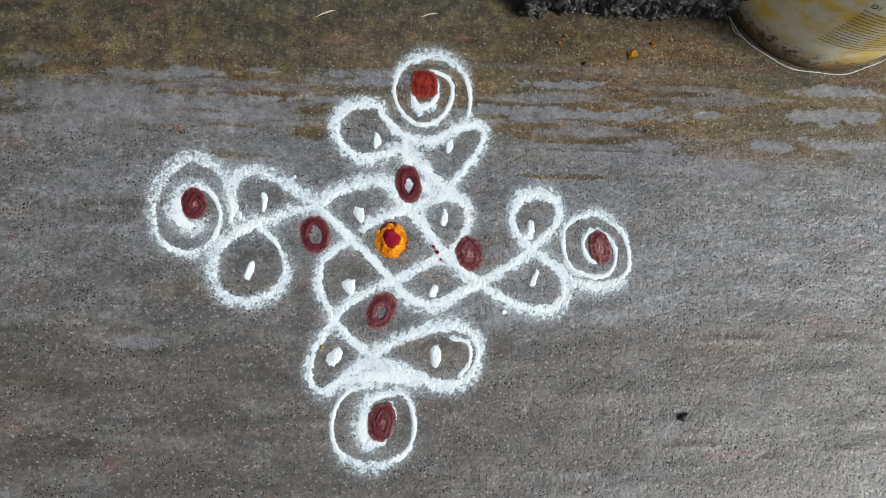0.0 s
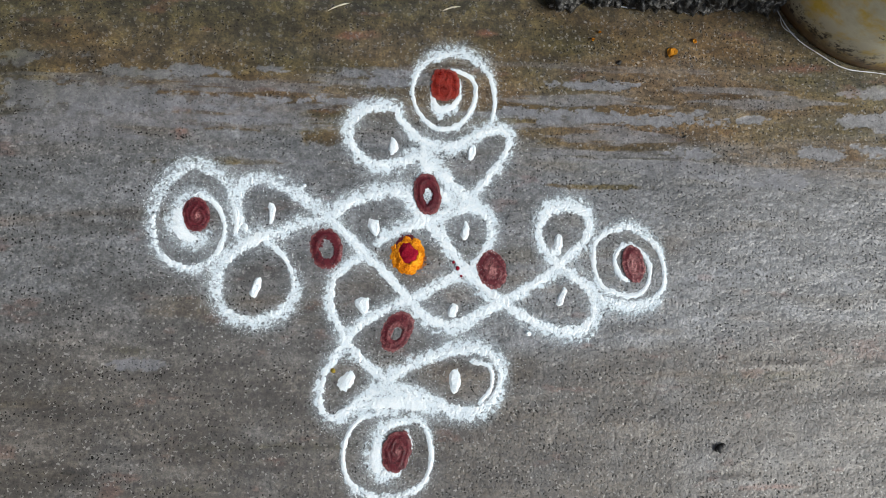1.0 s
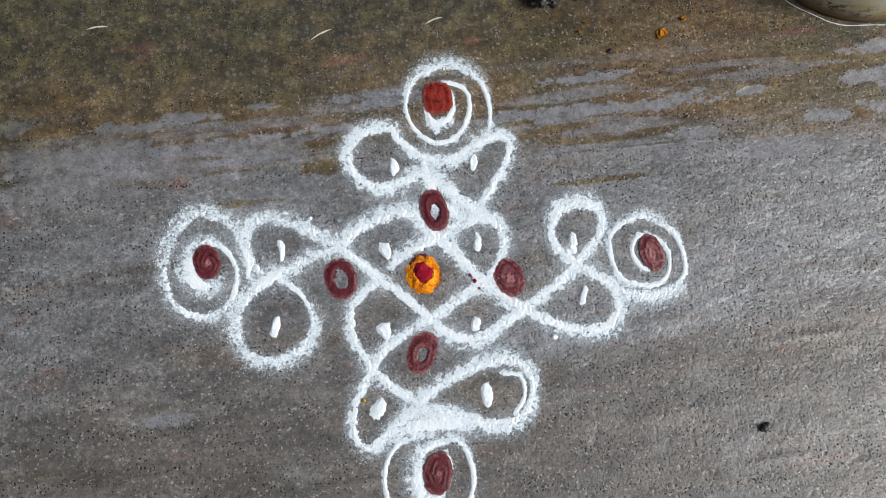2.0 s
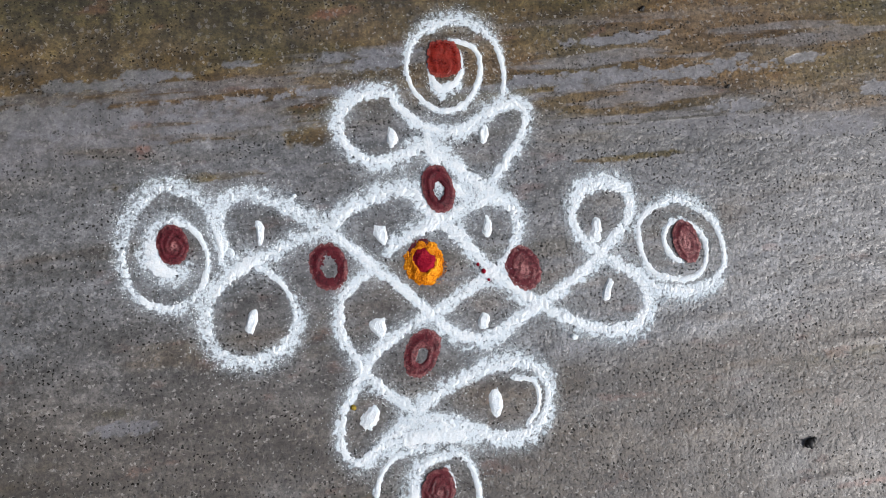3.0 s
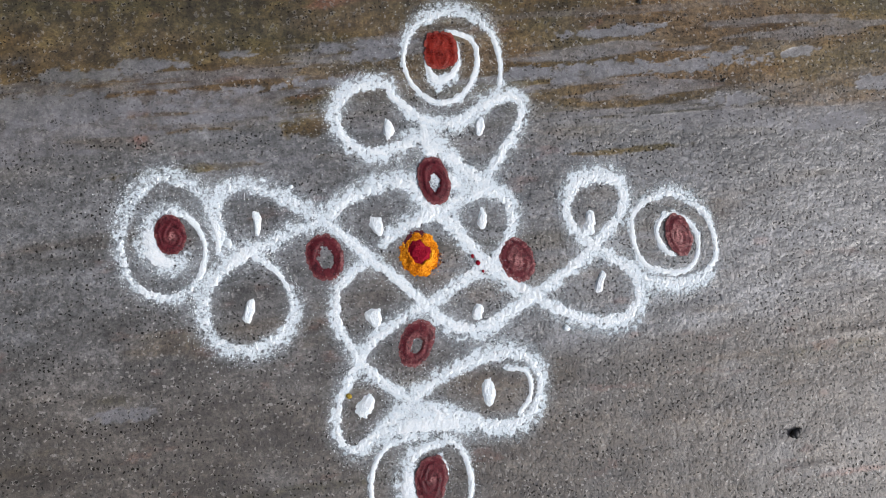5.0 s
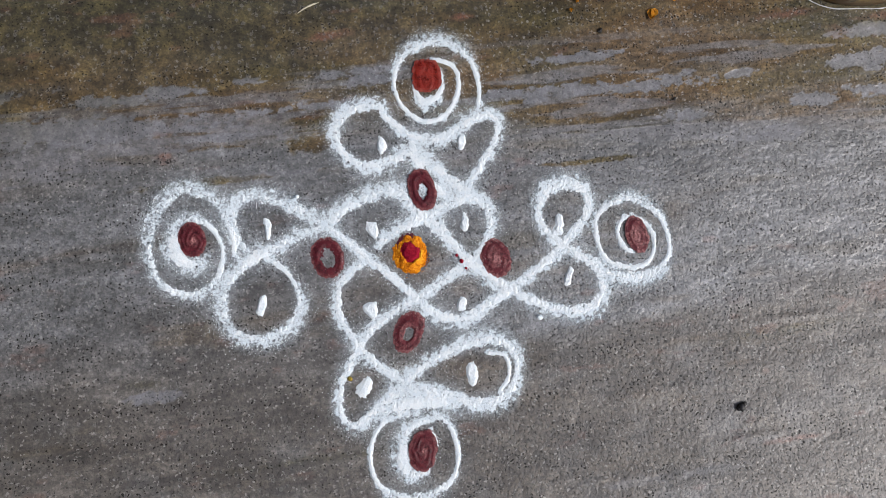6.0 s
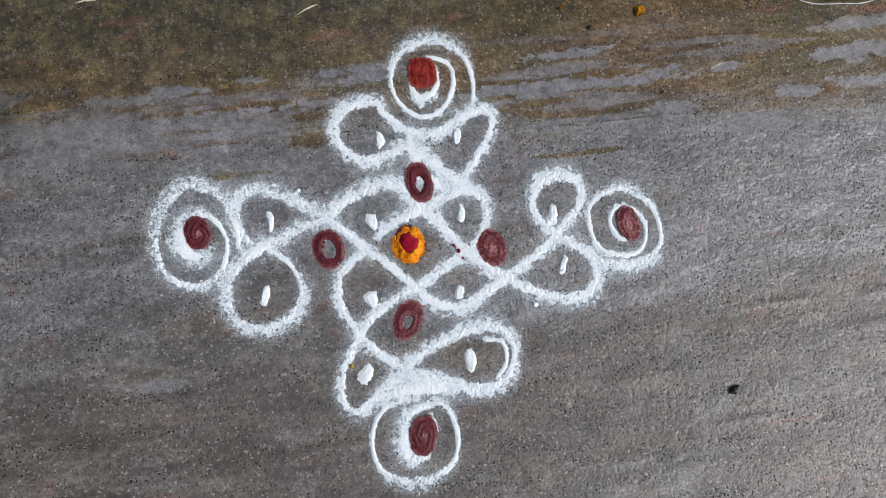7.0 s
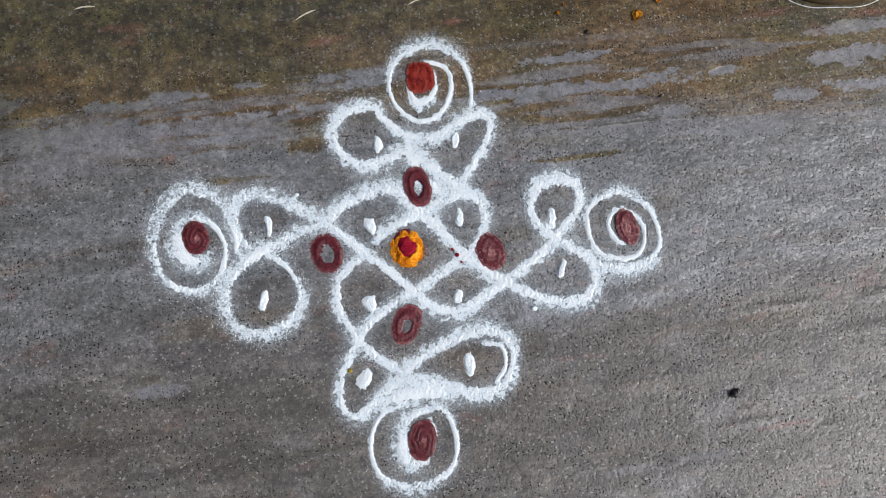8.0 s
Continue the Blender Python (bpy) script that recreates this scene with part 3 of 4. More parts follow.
def powder_line(points, seed, height=0.0009, step=0.0008, sparse=0.5):
    """The thick core of a poured line: a low soft ridge with a clotted outer edge, broken where it is poured thinly."""
    rng = np.random.RandomState(seed)
    line = stroke_line(points, step)
    c, w = line[:, :2], np.maximum(line[:, 2], 0.002)
    tang, side, outer = bends(line, step, 20)
    n = int(2 * 1.4 * w.max() / step) | 1
    u = np.linspace(-1.4, 1.4, n)[None, :]
    x = c[:, :1] + side[:, :1] * u * w[:, None]
    y = c[:, 1:] + side[:, 1:] * u * w[:, None]
    x = x + (rng.rand(*x.shape) - 0.5) * 0.8 * step
    y = y + (rng.rand(*x.shape) - 0.5) * 0.8 * step
    out = u * outer[:, None]
    clot = fbm(x * 380, y * 380, seed + 1, 3) - 0.5
    broad = fbm(x * 60, y * 60, seed + 5, 3) - 0.5
    lace = fbm(x * 420, y * 420, seed + 9, 2) - 0.5
    thin_part = sparse * (smooth(0.0035, 0.0065, w) * (1 - smooth(0.0074, 0.0088, w) * (sparse > 0.85)))[:, None]
    h = 0.80 * (1 - abs(1.32 * u + 0.20 * outer[:, None]) ** 2.2)
    h = h + (0.5 + 1.5 * smooth(-0.3, 0.9, out) + 0.6 * smooth(0.5, 1.0, abs(u))) * clot + 0.7 * broad
    h = h - smooth(-0.2, 0.8, out) * (0.30 + 0.3 * thin_part) - 0.60 * thin_part + 1.9 * (0.10 + 0.45 * smooth(0.3, 0.9, abs(u)) + thin_part) * lace
    h = h + 0.16 * (rng.rand(*x.shape) - 0.5)
    h = np.minimum(h, 0.75 + 0.35 * h)
    h = h - 1.5 * smooth(1.05, 1.3, abs(u))
    ends = np.minimum(np.arange(len(c)), np.arange(len(c))[::-1])[:, None] * step / w[:, None]
    h = h - 1.2 * (1 - smooth(0, 0.8, ends))
    z = np.maximum(h, -0.9) * height + ground_base(x, y) - 0.0002
    # loose grains on both sides, more on the outer one of a bend
    count = int(len(c) * step * 7500)
    k = rng.randint(0, len(c), count)
    k = k[rng.rand(count) < 0.25 + 0.75 * smooth(0.0035, 0.007, w[k])]
    count = len(k)
    s = np.where(rng.rand(count) < 0.5 + 0.40 * outer[k], 1, -1)
    d = s * (0.75 + abs(rng.randn(count)) * 0.34) * (w[k] + 0.0012)
    along = (rng.rand(count) - 0.5) * 0.004
    GRAINS.append(c[k] + side[k] * d[:, None] + tang[k] * along[:, None] + rng.randn(count, 2) * 0.0008)
    return grid_mesh("powder_line", np.stack([x, y, z], -1).reshape(-1, 3), *x.shape, FLOUR, (h > -0.02).ravel(), shade=False)


def grains_mesh(name, xy, lo, hi, mat, seed):
    """Loose grains as small uneven pyramids that lie on the ground."""
    rng = np.random.RandomState(seed)
    n = len(xy)
    r = lo + (hi - lo) * rng.rand(n) ** 2
    a = rng.rand(n, 4) * 1.2 + np.arange(4) * math.pi / 2
    rad = r[:, None] * (0.7 + 0.6 * rng.rand(n, 4))
    base = np.stack([xy[:, :1] + rad * np.cos(a), xy[:, 1:] + rad * np.sin(a), np.zeros((n, 4))], -1)
    g = ground_height(xy[:, 0], xy[:, 1])
    base[:, :, 2] = g[:, None] - 0.0004
    top = np.stack([xy[:, 0], xy[:, 1], g + r * (0.9 + 0.5 * rng.rand(n))], -1)[:, None]
    co = np.concatenate([base, top], 1).reshape(-1, 3)
    f = np.array([[0, 1, 4], [1, 2, 4], [2, 3, 4], [3, 0, 4]])
    return faces_mesh(name, co, (np.arange(n)[:, None, None] * 5 + f).reshape(-1, 3), mat, shade=False)


def mound(name, cx, cy, a, b, turn, seed, mat, height=0.003, hole=0.0, hole_at=(0, 0), step=0.0008, square=2.0, ragged=0.35, base=0.0, soft=0.5, taper=0.0, shade=False):
    """A dab of powder: an uneven oval heap (millimetres), with an optional bare middle."""
    rng = np.random.RandomState(seed)
    m = int(1.4 * max(a, b) / 1000 / step) + 1
    u = np.linspace(-1.4, 1.4, 2 * m + 1)
    U, V = np.meshgrid(u, u)
    ct, st = math.cos(radians(turn)), math.sin(radians(turn))
    x = cx / 1000 + (U * a * ct - V * b * st) / 1000
    y = cy / 1000 + (U * a * st + V * b * ct) / 1000
    d = (abs(U / (1 - taper * np.clip(V, -1, 1))) ** square + abs(V) ** square) ** (1 / square)
    lump = fbm(x * 260, y * 260, seed + 2, 3) - 0.5
    d = d + ragged * (fbm(x * 90, y * 90, seed + 4, 3) - 0.5)
    h = np.minimum(1, 2.2 * (1 - d)) + soft * lump * (smooth(1.0, 0.75, d) if shade else 1) + (0.10 if shade else 0.25) * (rng.rand(*U.shape) - 0.5)
    if hole:
        q = np.hypot(U - hole_at[0], 0.92 * (V - hole_at[1])) / hole
        h = h - 1.5 * smooth(1.25, 0.55, q + 0.5 * lump)
    z = np.maximum(h, -0.9) * height + base + ground_base(x, y) - 0.0002
    return grid_mesh(name, np.stack([x, y, z], -1).reshape(-1, 3), *U.shape, mat, (h > -0.05).ravel(), shade=shade)


kolam = tagged(new("kolam"), "white rice flour kolam of looping lines poured on concrete", "floor drawing")
for k, points in enumerate(LINES):
    part("powder_line", powder_line(points, 100 + 11 * k, sparse=SPARSE[k]), FLOUR, kolam)
# short dabs inside the loops: x, y, half breadth, half length, turn, taper towards the top
DABS = [(-138.3, 40.4, 4.0, 10.8, -2, -0.30), (-151.7, -35.8, 5.0, 13, -16, 0.15), (-17.7, 114.5, 5.4, 10.2, -8, 0.0), (64.8, 108.8, 4.2, 10.6, -8, 0.15), (156.3, 12.8, 6.5, 12.6, -12, 0.45), (159.3, -40.2, 4.2, 11.2, -20, 0.1), (47.7, -128.1, 6.8, 12.4, -8, -0.05), (-58.3, -125.8, 7.7, 13, -20, 0.4), (-34.7, 28.7, 6.4, 10.8, 8, -0.5), (58.7, 27.3, 5.0, 11.2, -12, 0.0), (-45.2, -51, 7.0, 9.0, 14, -0.35), (46.5, -55, 5.6, 9.0, -12, 0.1)]
for k, (x, y, a, b, turn, taper) in enumerate(DABS):
    part("powder_dab", mound("powder_dab", x, y, 0.88 * a, 0.95 * b, turn, 300 + 7 * k, FLOUR, 0.0014, square=2.6, ragged=1.0, soft=0.8, taper=taper), FLOUR, kolam, "small heaped dab of white flour")
rng = np.random.RandomState(5)
loose = np.vstack(GRAINS)
haze = loose[rng.randint(0, len(loose), 22000)] + rng.randn(22000, 2) * 0.011
part("loose_powder", grains_mesh("loose_powder", np.vstack([loose, haze]), 0.0002, 0.00075, FLOUR, 8), FLOUR, kolam,
     "scattered loose flour grains", "stuff")

# red marks: x, y, half breadth, half length, turn, half size of the bare middle, how far it is rubbed thin, swirl
MARKS = [(18.62, 64.72, 13.6, 21.2, 8, 0.46, 0.0, 2), (-82.98, 5.58, 15.4, 20.4, 10, 0.58, 0.0, 1), (86.69, -12.92, 14.8, 19.0, 14, 0.16, 0.45, 3), (-10.68, -77.04, 14.2, 21.0, -29, 0.36, 0.3, 2), (-211.62, 37.01, 12.8, 17.0, 5, 0.14, 0.1, 4), (37.18, 182.6, 14.6, 16.6, -3, 0, 0.1, 0), (-9.42, -194.48, 13.8, 19.6, -14, 0.12, 0.1, 3), (237.24, -4.22, 11.4, 18.9, 8, 0.22, 0.85, 2)]


def smear(x0, y0, a, b, turn, seed, mat, hole, rubbed, swirl, square, base):
    """Wet powder turned on the ground with a fingertip: a low oval with circling grooves and a thin or bare middle."""
    rng = np.random.RandomState(seed)
    m = int(1.35 * max(a, b) / 0.55)
    u = np.linspace(-1.35, 1.35, 2 * m + 1)
    U, V = np.meshgrid(u, u)
    ct, st = math.cos(radians(turn)), math.sin(radians(turn))
    x = x0 / 1000 + (U * a * ct - V * b * st) / 1000
    y = y0 / 1000 + (U * a * st + V * b * ct) / 1000
    warp = fbm(x * 120, y * 120, seed + 4, 3) - 0.5
    d = (abs(U) ** square + abs(V) ** square) ** (1 / square) + 0.20 * warp
    q, ang = np.hypot(U - 0.06, V + 0.08), np.arctan2(V + 0.08, U - 0.06)
    lump = fbm(x * 420, y * 420, seed + 2, 3) - 0.5
    groove = np.sin(q * 17 + swirl * ang / 2 + 5 * warp) if swirl else np.sin(U * 9 + 7 * warp)
    h = np.minimum(1, 3.5 * (1 - d)) * 0.75 + (0.30 if swirl else 0.34) * groove * smooth(1.0, 0.7, d) + 0.40 * lump + 0.08 * (rng.rand(*U.shape) - 0.5)
    if hole > 0.3:
        h = h + 0.2 * np.exp(-((q - hole - 0.2) / 0.16) ** 2) - 1.3 * (1 - smooth(hole * 0.55, hole * 1.25, q + 0.25 * warp + 0.15 * lump))
    z = np.maximum(h, -0.9) * 0.0008 + base + ground_base(x, y) - 0.0002
    thin = 0.5 * smooth(0.84, 1.02, d + 0.3 * lump) + rubbed * (1 - smooth(0.2, 0.75, q + 0.8 * warp)) + 0.7 * rubbed * smooth(0.02, 0.16, lump)
    if 0 < hole < 0.3:
        thin = thin + 1 - smooth(hole * 0.5, hole * 1.7, q + 0.4 * warp)
    return grid_mesh("kumkum_mark", np.stack([x, y, z], -1).reshape(-1, 3), *U.shape, mat, (h > -0.02).ravel(), {"thin": np.clip(thin, 0, 1)})


for k, (x, y, a, b, turn, hole, rubbed, swirl) in enumerate(MARKS):
    wet = k == 5
    mat = BRICK_RED if wet else KUMKUM
    mk = part("kumkum_mark", smear(x, y, a, b, turn, 500 + 13 * k, mat, hole, rubbed, swirl, 3.2 if wet else 2.1, 0.0003 if k in (1, 2, 3) else 0.0012), mat, None)
    tagged(mk, "brick red kumkum mark smeared on white flour" if wet else
           ("dark red kumkum ring with a bare middle" if hole > 0.3 else "dark red kumkum smear turned in a swirl"), "powder mark", "kumkum marks of the kolam")
    r0 = np.random.RandomState(800 + k)
    ang, rad = r0.rand(900) * 6.283, 0.95 + abs(r0.randn(900)) * 0.13
    ct, st = math.cos(radians(turn)), math.sin(radians(turn))
    ex, ey = a * rad * np.cos(ang), b * rad * np.sin(ang)
    if k == 3:
        ex[:700] -= abs(r0.randn(700)) * 9
    xy = np.stack([x + ex * ct - ey * st, y + ex * st + ey * ct], 1) / 1000
    part("loose_kumkum", grains_mesh("loose_kumkum", xy, 0.00015, 0.0005, mat, 900 + k), mat, mk, "scattered red grains", "stuff")

tm = part("turmeric_mark", mound("turmeric_mark", 0, 0, 16.8, 18.0, 0, 640, TURMERIC, 0.0036, 0.50, (0.0, 0.1), ragged=0.18, soft=0.8, base=0.0005), TURMERIC, None)
tagged(tm, "orange turmeric ring heaped round a crimson kumkum centre", "powder mark")
part("kumkum_centre", mound("kumkum_centre", -0.8, 1.6, 10.2, 10.6, 0, 650, CRIMSON, 0.0024, ragged=0.45, soft=0.8, base=0.0024), CRIMSON, tm, "crimson kumkum heap")
part("kumkum_base", mound("kumkum_base", -0.5, 3.8, 15.2, 17.0, 0, 660, KUMKUM, 0.0014, ragged=0.2), KUMKUM, tm, "dark red kumkum under the turmeric")
for mat, seed, spread in ((TURMERIC, 671, 0.15), (KUMKUM, 672, 0.24)):
    r0 = np.random.RandomState(seed)
    ang, rad = r0.rand(500) * 6.283, 0.92 + abs(r0.randn(500)) * spread
    xy = np.stack([16.8 * rad * np.cos(ang), 18.0 * rad * np.sin(ang)], 1) / 1000
    part("loose_grains", grains_mesh("loose_grains", xy, 0.0002, 0.0007, mat, seed), mat, tm, "scattered orange and red grains", "stuff")

# loose sand all over the ground
def sand_material():
    m, n, l, bsdf = material("loose_sand")
    g = n.new("ShaderNodeNewGeometry")
    l.new(ramp(n, l, g.outputs["Random Per Island"], [(0.0, (0.035, 0.028, 0.02)), (0.45, (0.13, 0.105, 0.075)), (0.75, (0.30, 0.27, 0.22)), (1.0, (0.55, 0.53, 0.49))]), bsdf.inputs["Base Color"])
    bsdf.inputs["Roughness"].default_value = 0.55
    return m


SAND = sand_material()
rng = np.random.RandomState(77)
xy = np.stack([rng.uniform(-0.45, 0.68, 14000), rng.uniform(-0.36, 0.38, 14000)], 1)
far = (abs(xy[:, 0]) > 0.28) | (xy[:, 1] < -0.24) | (xy[:, 1] > 0.23) | (rng.rand(len(xy)) < 0.25)
sand = part("sand_grains", grains_mesh("sand_grains", xy[far], 0.0002, 0.0005, SAND, 78), SAND, None)
tagged(sand, "loose sand grains strewn over the concrete", "sand", kind="stuff")


# ---- bucket, stone and small things ----
def lathe(profile, segments=96, lo=0.0, hi=2 * math.pi):
    """A surface turned about the z axis from (radius, height) pairs."""
    bm = bmesh.new()
    rings = []
    full = hi - lo > 6.28
    for r, z in profile:
        rings.append([bm.verts.new((r * math.cos(lo + (hi - lo) * k / segments), r * math.sin(lo + (hi - lo) * k / segments), z))
                      for k in range(segments if full else segments + 1)])
    for p, q in zip(rings, rings[1:]):
        for k in range(segments):
            j = (k + 1) % len(p)
            bm.faces.new((p[k], p[j], q[j], q[k]))
    return bm


def plastic_material():
    m, n, l, bsdf = material("stained_ivory_plastic")
    co = object_coord(n)
    sep = n.new("ShaderNodeSeparateXYZ")
    l.new(co, sep.inputs[0])
    big = tex(n, l, "ShaderNodeTexNoise", co, 24, Detail=6, Roughness=0.6).outputs["Fac"]
    mid = tex(n, l, "ShaderNodeTexNoise", co, 60, Detail=6, Roughness=0.7).outputs["Fac"]
    fine = tex(n, l, "ShaderNodeTexNoise", co, 110, Detail=8, Roughness=0.75).outputs["Fac"]
    c = mix(n, l, ramp(n, l, big, [(0.43, (0, 0, 0)), (0.58, (1, 1, 1))]), (0.72, 0.67, 0.50), (0.72, 0.50, 0.08))
    c = mix(n, l, ramp(n, l, mid, [(0.40, (0, 0, 0)), (0.75, (0.45, 0.45, 0.45))]), c, (0.38, 0.29, 0.12))
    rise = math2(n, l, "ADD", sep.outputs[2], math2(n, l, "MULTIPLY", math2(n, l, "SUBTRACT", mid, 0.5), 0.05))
    # brown dirt at the foot, darkened further to paint the contact shade
    grime_and_shade = ramp(n, l, rise, [(0.0, (1, 1, 1)), (0.012, (0.92, 0.92, 0.92)), (0.026, (0.45, 0.45, 0.45)), (0.055, (0, 0, 0))])
    c = mix(n, l, grime_and_shade, c, (0.085, 0.042, 0.014))
    flake = math2(n, l, "MULTIPLY", ramp(n, l, fine, [(0.51, (0, 0, 0)), (0.55, (1, 1, 1))]),
                  ramp(n, l, rise, [(0.008, (0, 0, 0)), (0.015, (1, 1, 1)), (0.027, (1, 1, 1)), (0.040, (0, 0, 0))]))
    c = mix(n, l, flake, c, (0.022, 0.014, 0.007))
    spot = tex(n, l, "ShaderNodeTexVoronoi", co, 55).outputs["Distance"]
    c = mix(n, l, ramp(n, l, spot, [(0.05, (0.8, 0.8, 0.8)), (0.09, (0, 0, 0))]), c, (0.05, 0.035, 0.02))
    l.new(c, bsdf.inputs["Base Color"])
    bsdf.inputs["Roughness"].default_value = 0.33
    bump(n, l, bsdf, mid, 0.0015, 0.4)
    return m


def plain(name, color, rough, metallic=0.0, scale=300, spread=0.3):
    m, n, l, bsdf = material(name)
    f = tex(n, l, "ShaderNodeTexNoise", object_coord(n), scale, Detail=4, Roughness=0.65).outputs["Fac"]
    lo = tuple(v * (1 - spread) for v in color)
    hi = tuple(min(1, v * (1 + spread)) for v in color)
    l.new(ramp(n, l, f, [(0.3, lo), (0.7, hi)]), bsdf.inputs["Base Color"])
    bsdf.inputs["Roughness"].default_value, bsdf.inputs["Metallic"].default_value = rough, metallic
    bump(n, l, bsdf, f, 0.0008, 0.5)
    return m


PLASTIC = plastic_material()
INK = plain("faded_black_ink", (0.12, 0.105, 0.05), 0.5)
BX, BY, BR = 0.5363, 0.3600, 0.1415
TALL, FLARE = 0.27, 0.10


def bucket_radius(z):
    return BR - 0.004 + FLARE * z


bucket = tagged(new("bucket"), "old ivory plastic paint bucket stained yellow and brown on wet concrete", "bucket")
bucket.location = (BX, BY, 0)
outer = [(0.0, 0.004), (BR - 0.014, 0.004), (BR - 0.010, 0.0), (BR - 0.006, 0.0), (BR - 0.003, 0.002), (bucket_radius(0.006), 0.006)]
outer += [(bucket_radius(z), z) for z in np.linspace(0.012, 0.215, 18)]
for z in (0.222, 0.238):
    outer += [(bucket_radius(z), z), (bucket_radius(z) + 0.006, z + 0.002), (bucket_radius(z) + 0.006, z + 0.006), (bucket_radius(z), z + 0.008)]
outer += [(bucket_radius(0.262), 0.262), (bucket_radius(0.262) + 0.004, 0.264), (bucket_radius(TALL) + 0.004, TALL), (bucket_radius(TALL) - 0.002, TALL + 0.001)]
outer += [(bucket_radius(z) - 0.003, z) for z in np.linspace(0.262, 0.010, 8)] + [(0.0, 0.008)]
part("body", lathe(outer), PLASTIC, bucket, "ivory plastic body with brown dirt and painted contact shade at its foot")
L0, LZ0 = radians(-114.5), 0.075
lab = bucket.children[0]


def ink_bar(a0, a1, z, tall):
    return lathe([(bucket_radius(v) + 0.0011, v) for v in (z, z + tall)], 1, a0, a1)


# rows of small print, one mesh for each row, made of word-long bars
rng = random.Random(4)
for row in range(14):
    z = LZ0 + 0.0061 * row
    joined = bmesh.new()
    a = L0 + 0.015 + 0.012 * rng.random()
    stop = L0 + 0.62 + 0.1 * rng.random()
    while a < stop:
        b = a + 0.005 + 0.013 * rng.random()
        word = ink_bar(a, min(b, stop), z, 0.0020)
        tmp = bpy.data.meshes.new("word")
        word.to_mesh(tmp)
        word.free()
        joined.from_mesh(tmp)
        bpy.data.meshes.remove(tmp)
        a = b + (0.004 if rng.random() < 0.75 else 0.012)
    part("print_row", joined, INK, lab, "row of small black print", "stuff")
for k, ch in enumerate("DIR"):
    cu = bpy.data.curves.new("letter", "FONT")
    cu.body, cu.size, cu.extrude = ch, 0.0095, 0.0002
    tmp = new("letter_source", cu)
    me = bpy.data.meshes.new_from_object(tmp.evaluated_get(bpy.context.evaluated_depsgraph_get()))
    bpy.data.objects.remove(tmp)
    me.materials.clear()
    ang = L0 + 0.02 + 0.055 * k
    z = LZ0 + 0.0078 * 11.4
    r = bucket_radius(z) + 0.0012
    ob = part("letter", me, INK, lab, "black printed letter")
    me.materials.append(INK)
    ob.matrix_basis = Matrix.Translation((r * math.cos(ang), r * math.sin(ang), z)) @ Matrix.Rotation(ang + math.pi / 2, 4, "Z") @ Matrix.Rotation(radians(90 - 5.7), 4, "X")


def water_material():
    m, n, l, bsdf = material("white_glint_water")
    # near-white base colour paints the sky's glint on the water
    bsdf.inputs["Base Color"].default_value = (0.9, 0.92, 0.95, 1)
    bsdf.inputs["Roughness"].default_value = 0.12
    bsdf.inputs["IOR"].default_value = 1.33
    bsdf.inputs["Transmission Weight"].default_value = 0.35
    return m


WATER = water_material()


def bead(points, radius, seed):
    """A thin raised rim of water along points in metres."""
    rng = random.Random(seed)
    bm, rings = bmesh.new(), []
    for k, (x, y) in enumerate(points):
        x0, y0 = points[max(0, k - 1)]
        x1, y1 = points[min(len(points) - 1, k + 1)]
        t = Vector((x1 - x0, y1 - y0, 0)).normalized()
        s = Vector((-t.y, t.x, 0))
        end = min(1, min(k, len(points) - 1 - k) / 4)
        r = radius * (0.35 + 0.65 * end) * (0.7 + 0.6 * rng.random())
        g = float(ground_height(np.array([x]), np.array([y]))[0])
        rings.append([bm.verts.new(Vector((x, y, g)) + s * (r * math.cos(a)) + Vector((0, 0, 0.7 * r * math.sin(a)))) for a in np.linspace(0, 2 * math.pi, 9)[:-1]])
    for p, q in zip(rings, rings[1:]):
        for k in range(8):
            bm.faces.new((p[k], p[(k + 1) % 8], q[(k + 1) % 8], q[k]))
    return bm


ring = [(BX + (BR + 0.0012 + 0.0010 * math.sin(5 * a) + 0.0012 * math.sin(13 * a + 1)) * math.cos(a), BY + (BR + 0.0012 + 0.0010 * math.sin(5 * a) + 0.0012 * math.sin(13 * a + 1)) * math.sin(a))
        for a in np.linspace(radians(-182), radians(-20), 110)]
tagged(part("water_rim", bead(ring, 0.0006, 3), WATER, None), "thin glinting rim of water round the bucket foot", "water")
curl = [(BX + (BR + 0.0055 - 0.005 * abs(s) ** 2) * math.cos(a), BY + (BR + 0.0055 - 0.005 * abs(s) ** 2) * math.sin(a)) for s, a in zip(np.linspace(-1, 1, 24), np.linspace(radians(-146), radians(-136), 24))]
tagged(part("water_rim", bead(curl, 0.0006, 9), WATER, None), "short glinting curl of water at the bucket foot", "water")


def tar_material():
    m, n, l, bsdf = material("black_wet_stone")
    co = object_coord(n)
    a = tex(n, l, "ShaderNodeTexNoise", co, 160, Detail=5, Roughness=0.7).outputs["Fac"]
    v = tex(n, l, "ShaderNodeTexVoronoi", co, 210).outputs["Distance"]
    c = ramp(n, l, a, [(0.40, (0.004, 0.004, 0.0035)), (0.54, (0.020, 0.019, 0.017)), (0.68, (0.27, 0.26, 0.245))])
    l.new(c, bsdf.inputs["Base Color"])
    bsdf.inputs["Roughness"].default_value = 0.45
    bump(n, l, bsdf, math2(n, l, "ADD", a, v), 0.002, 1.0)
    return m


STONE = tar_material()
# the rough black block: a heavily pitted slab on the ground
SX0, SX1, SY0, SY1 = 0.150, 0.411, 0.277, 0.286
DEPTH, RISE = 0.16, 0.07


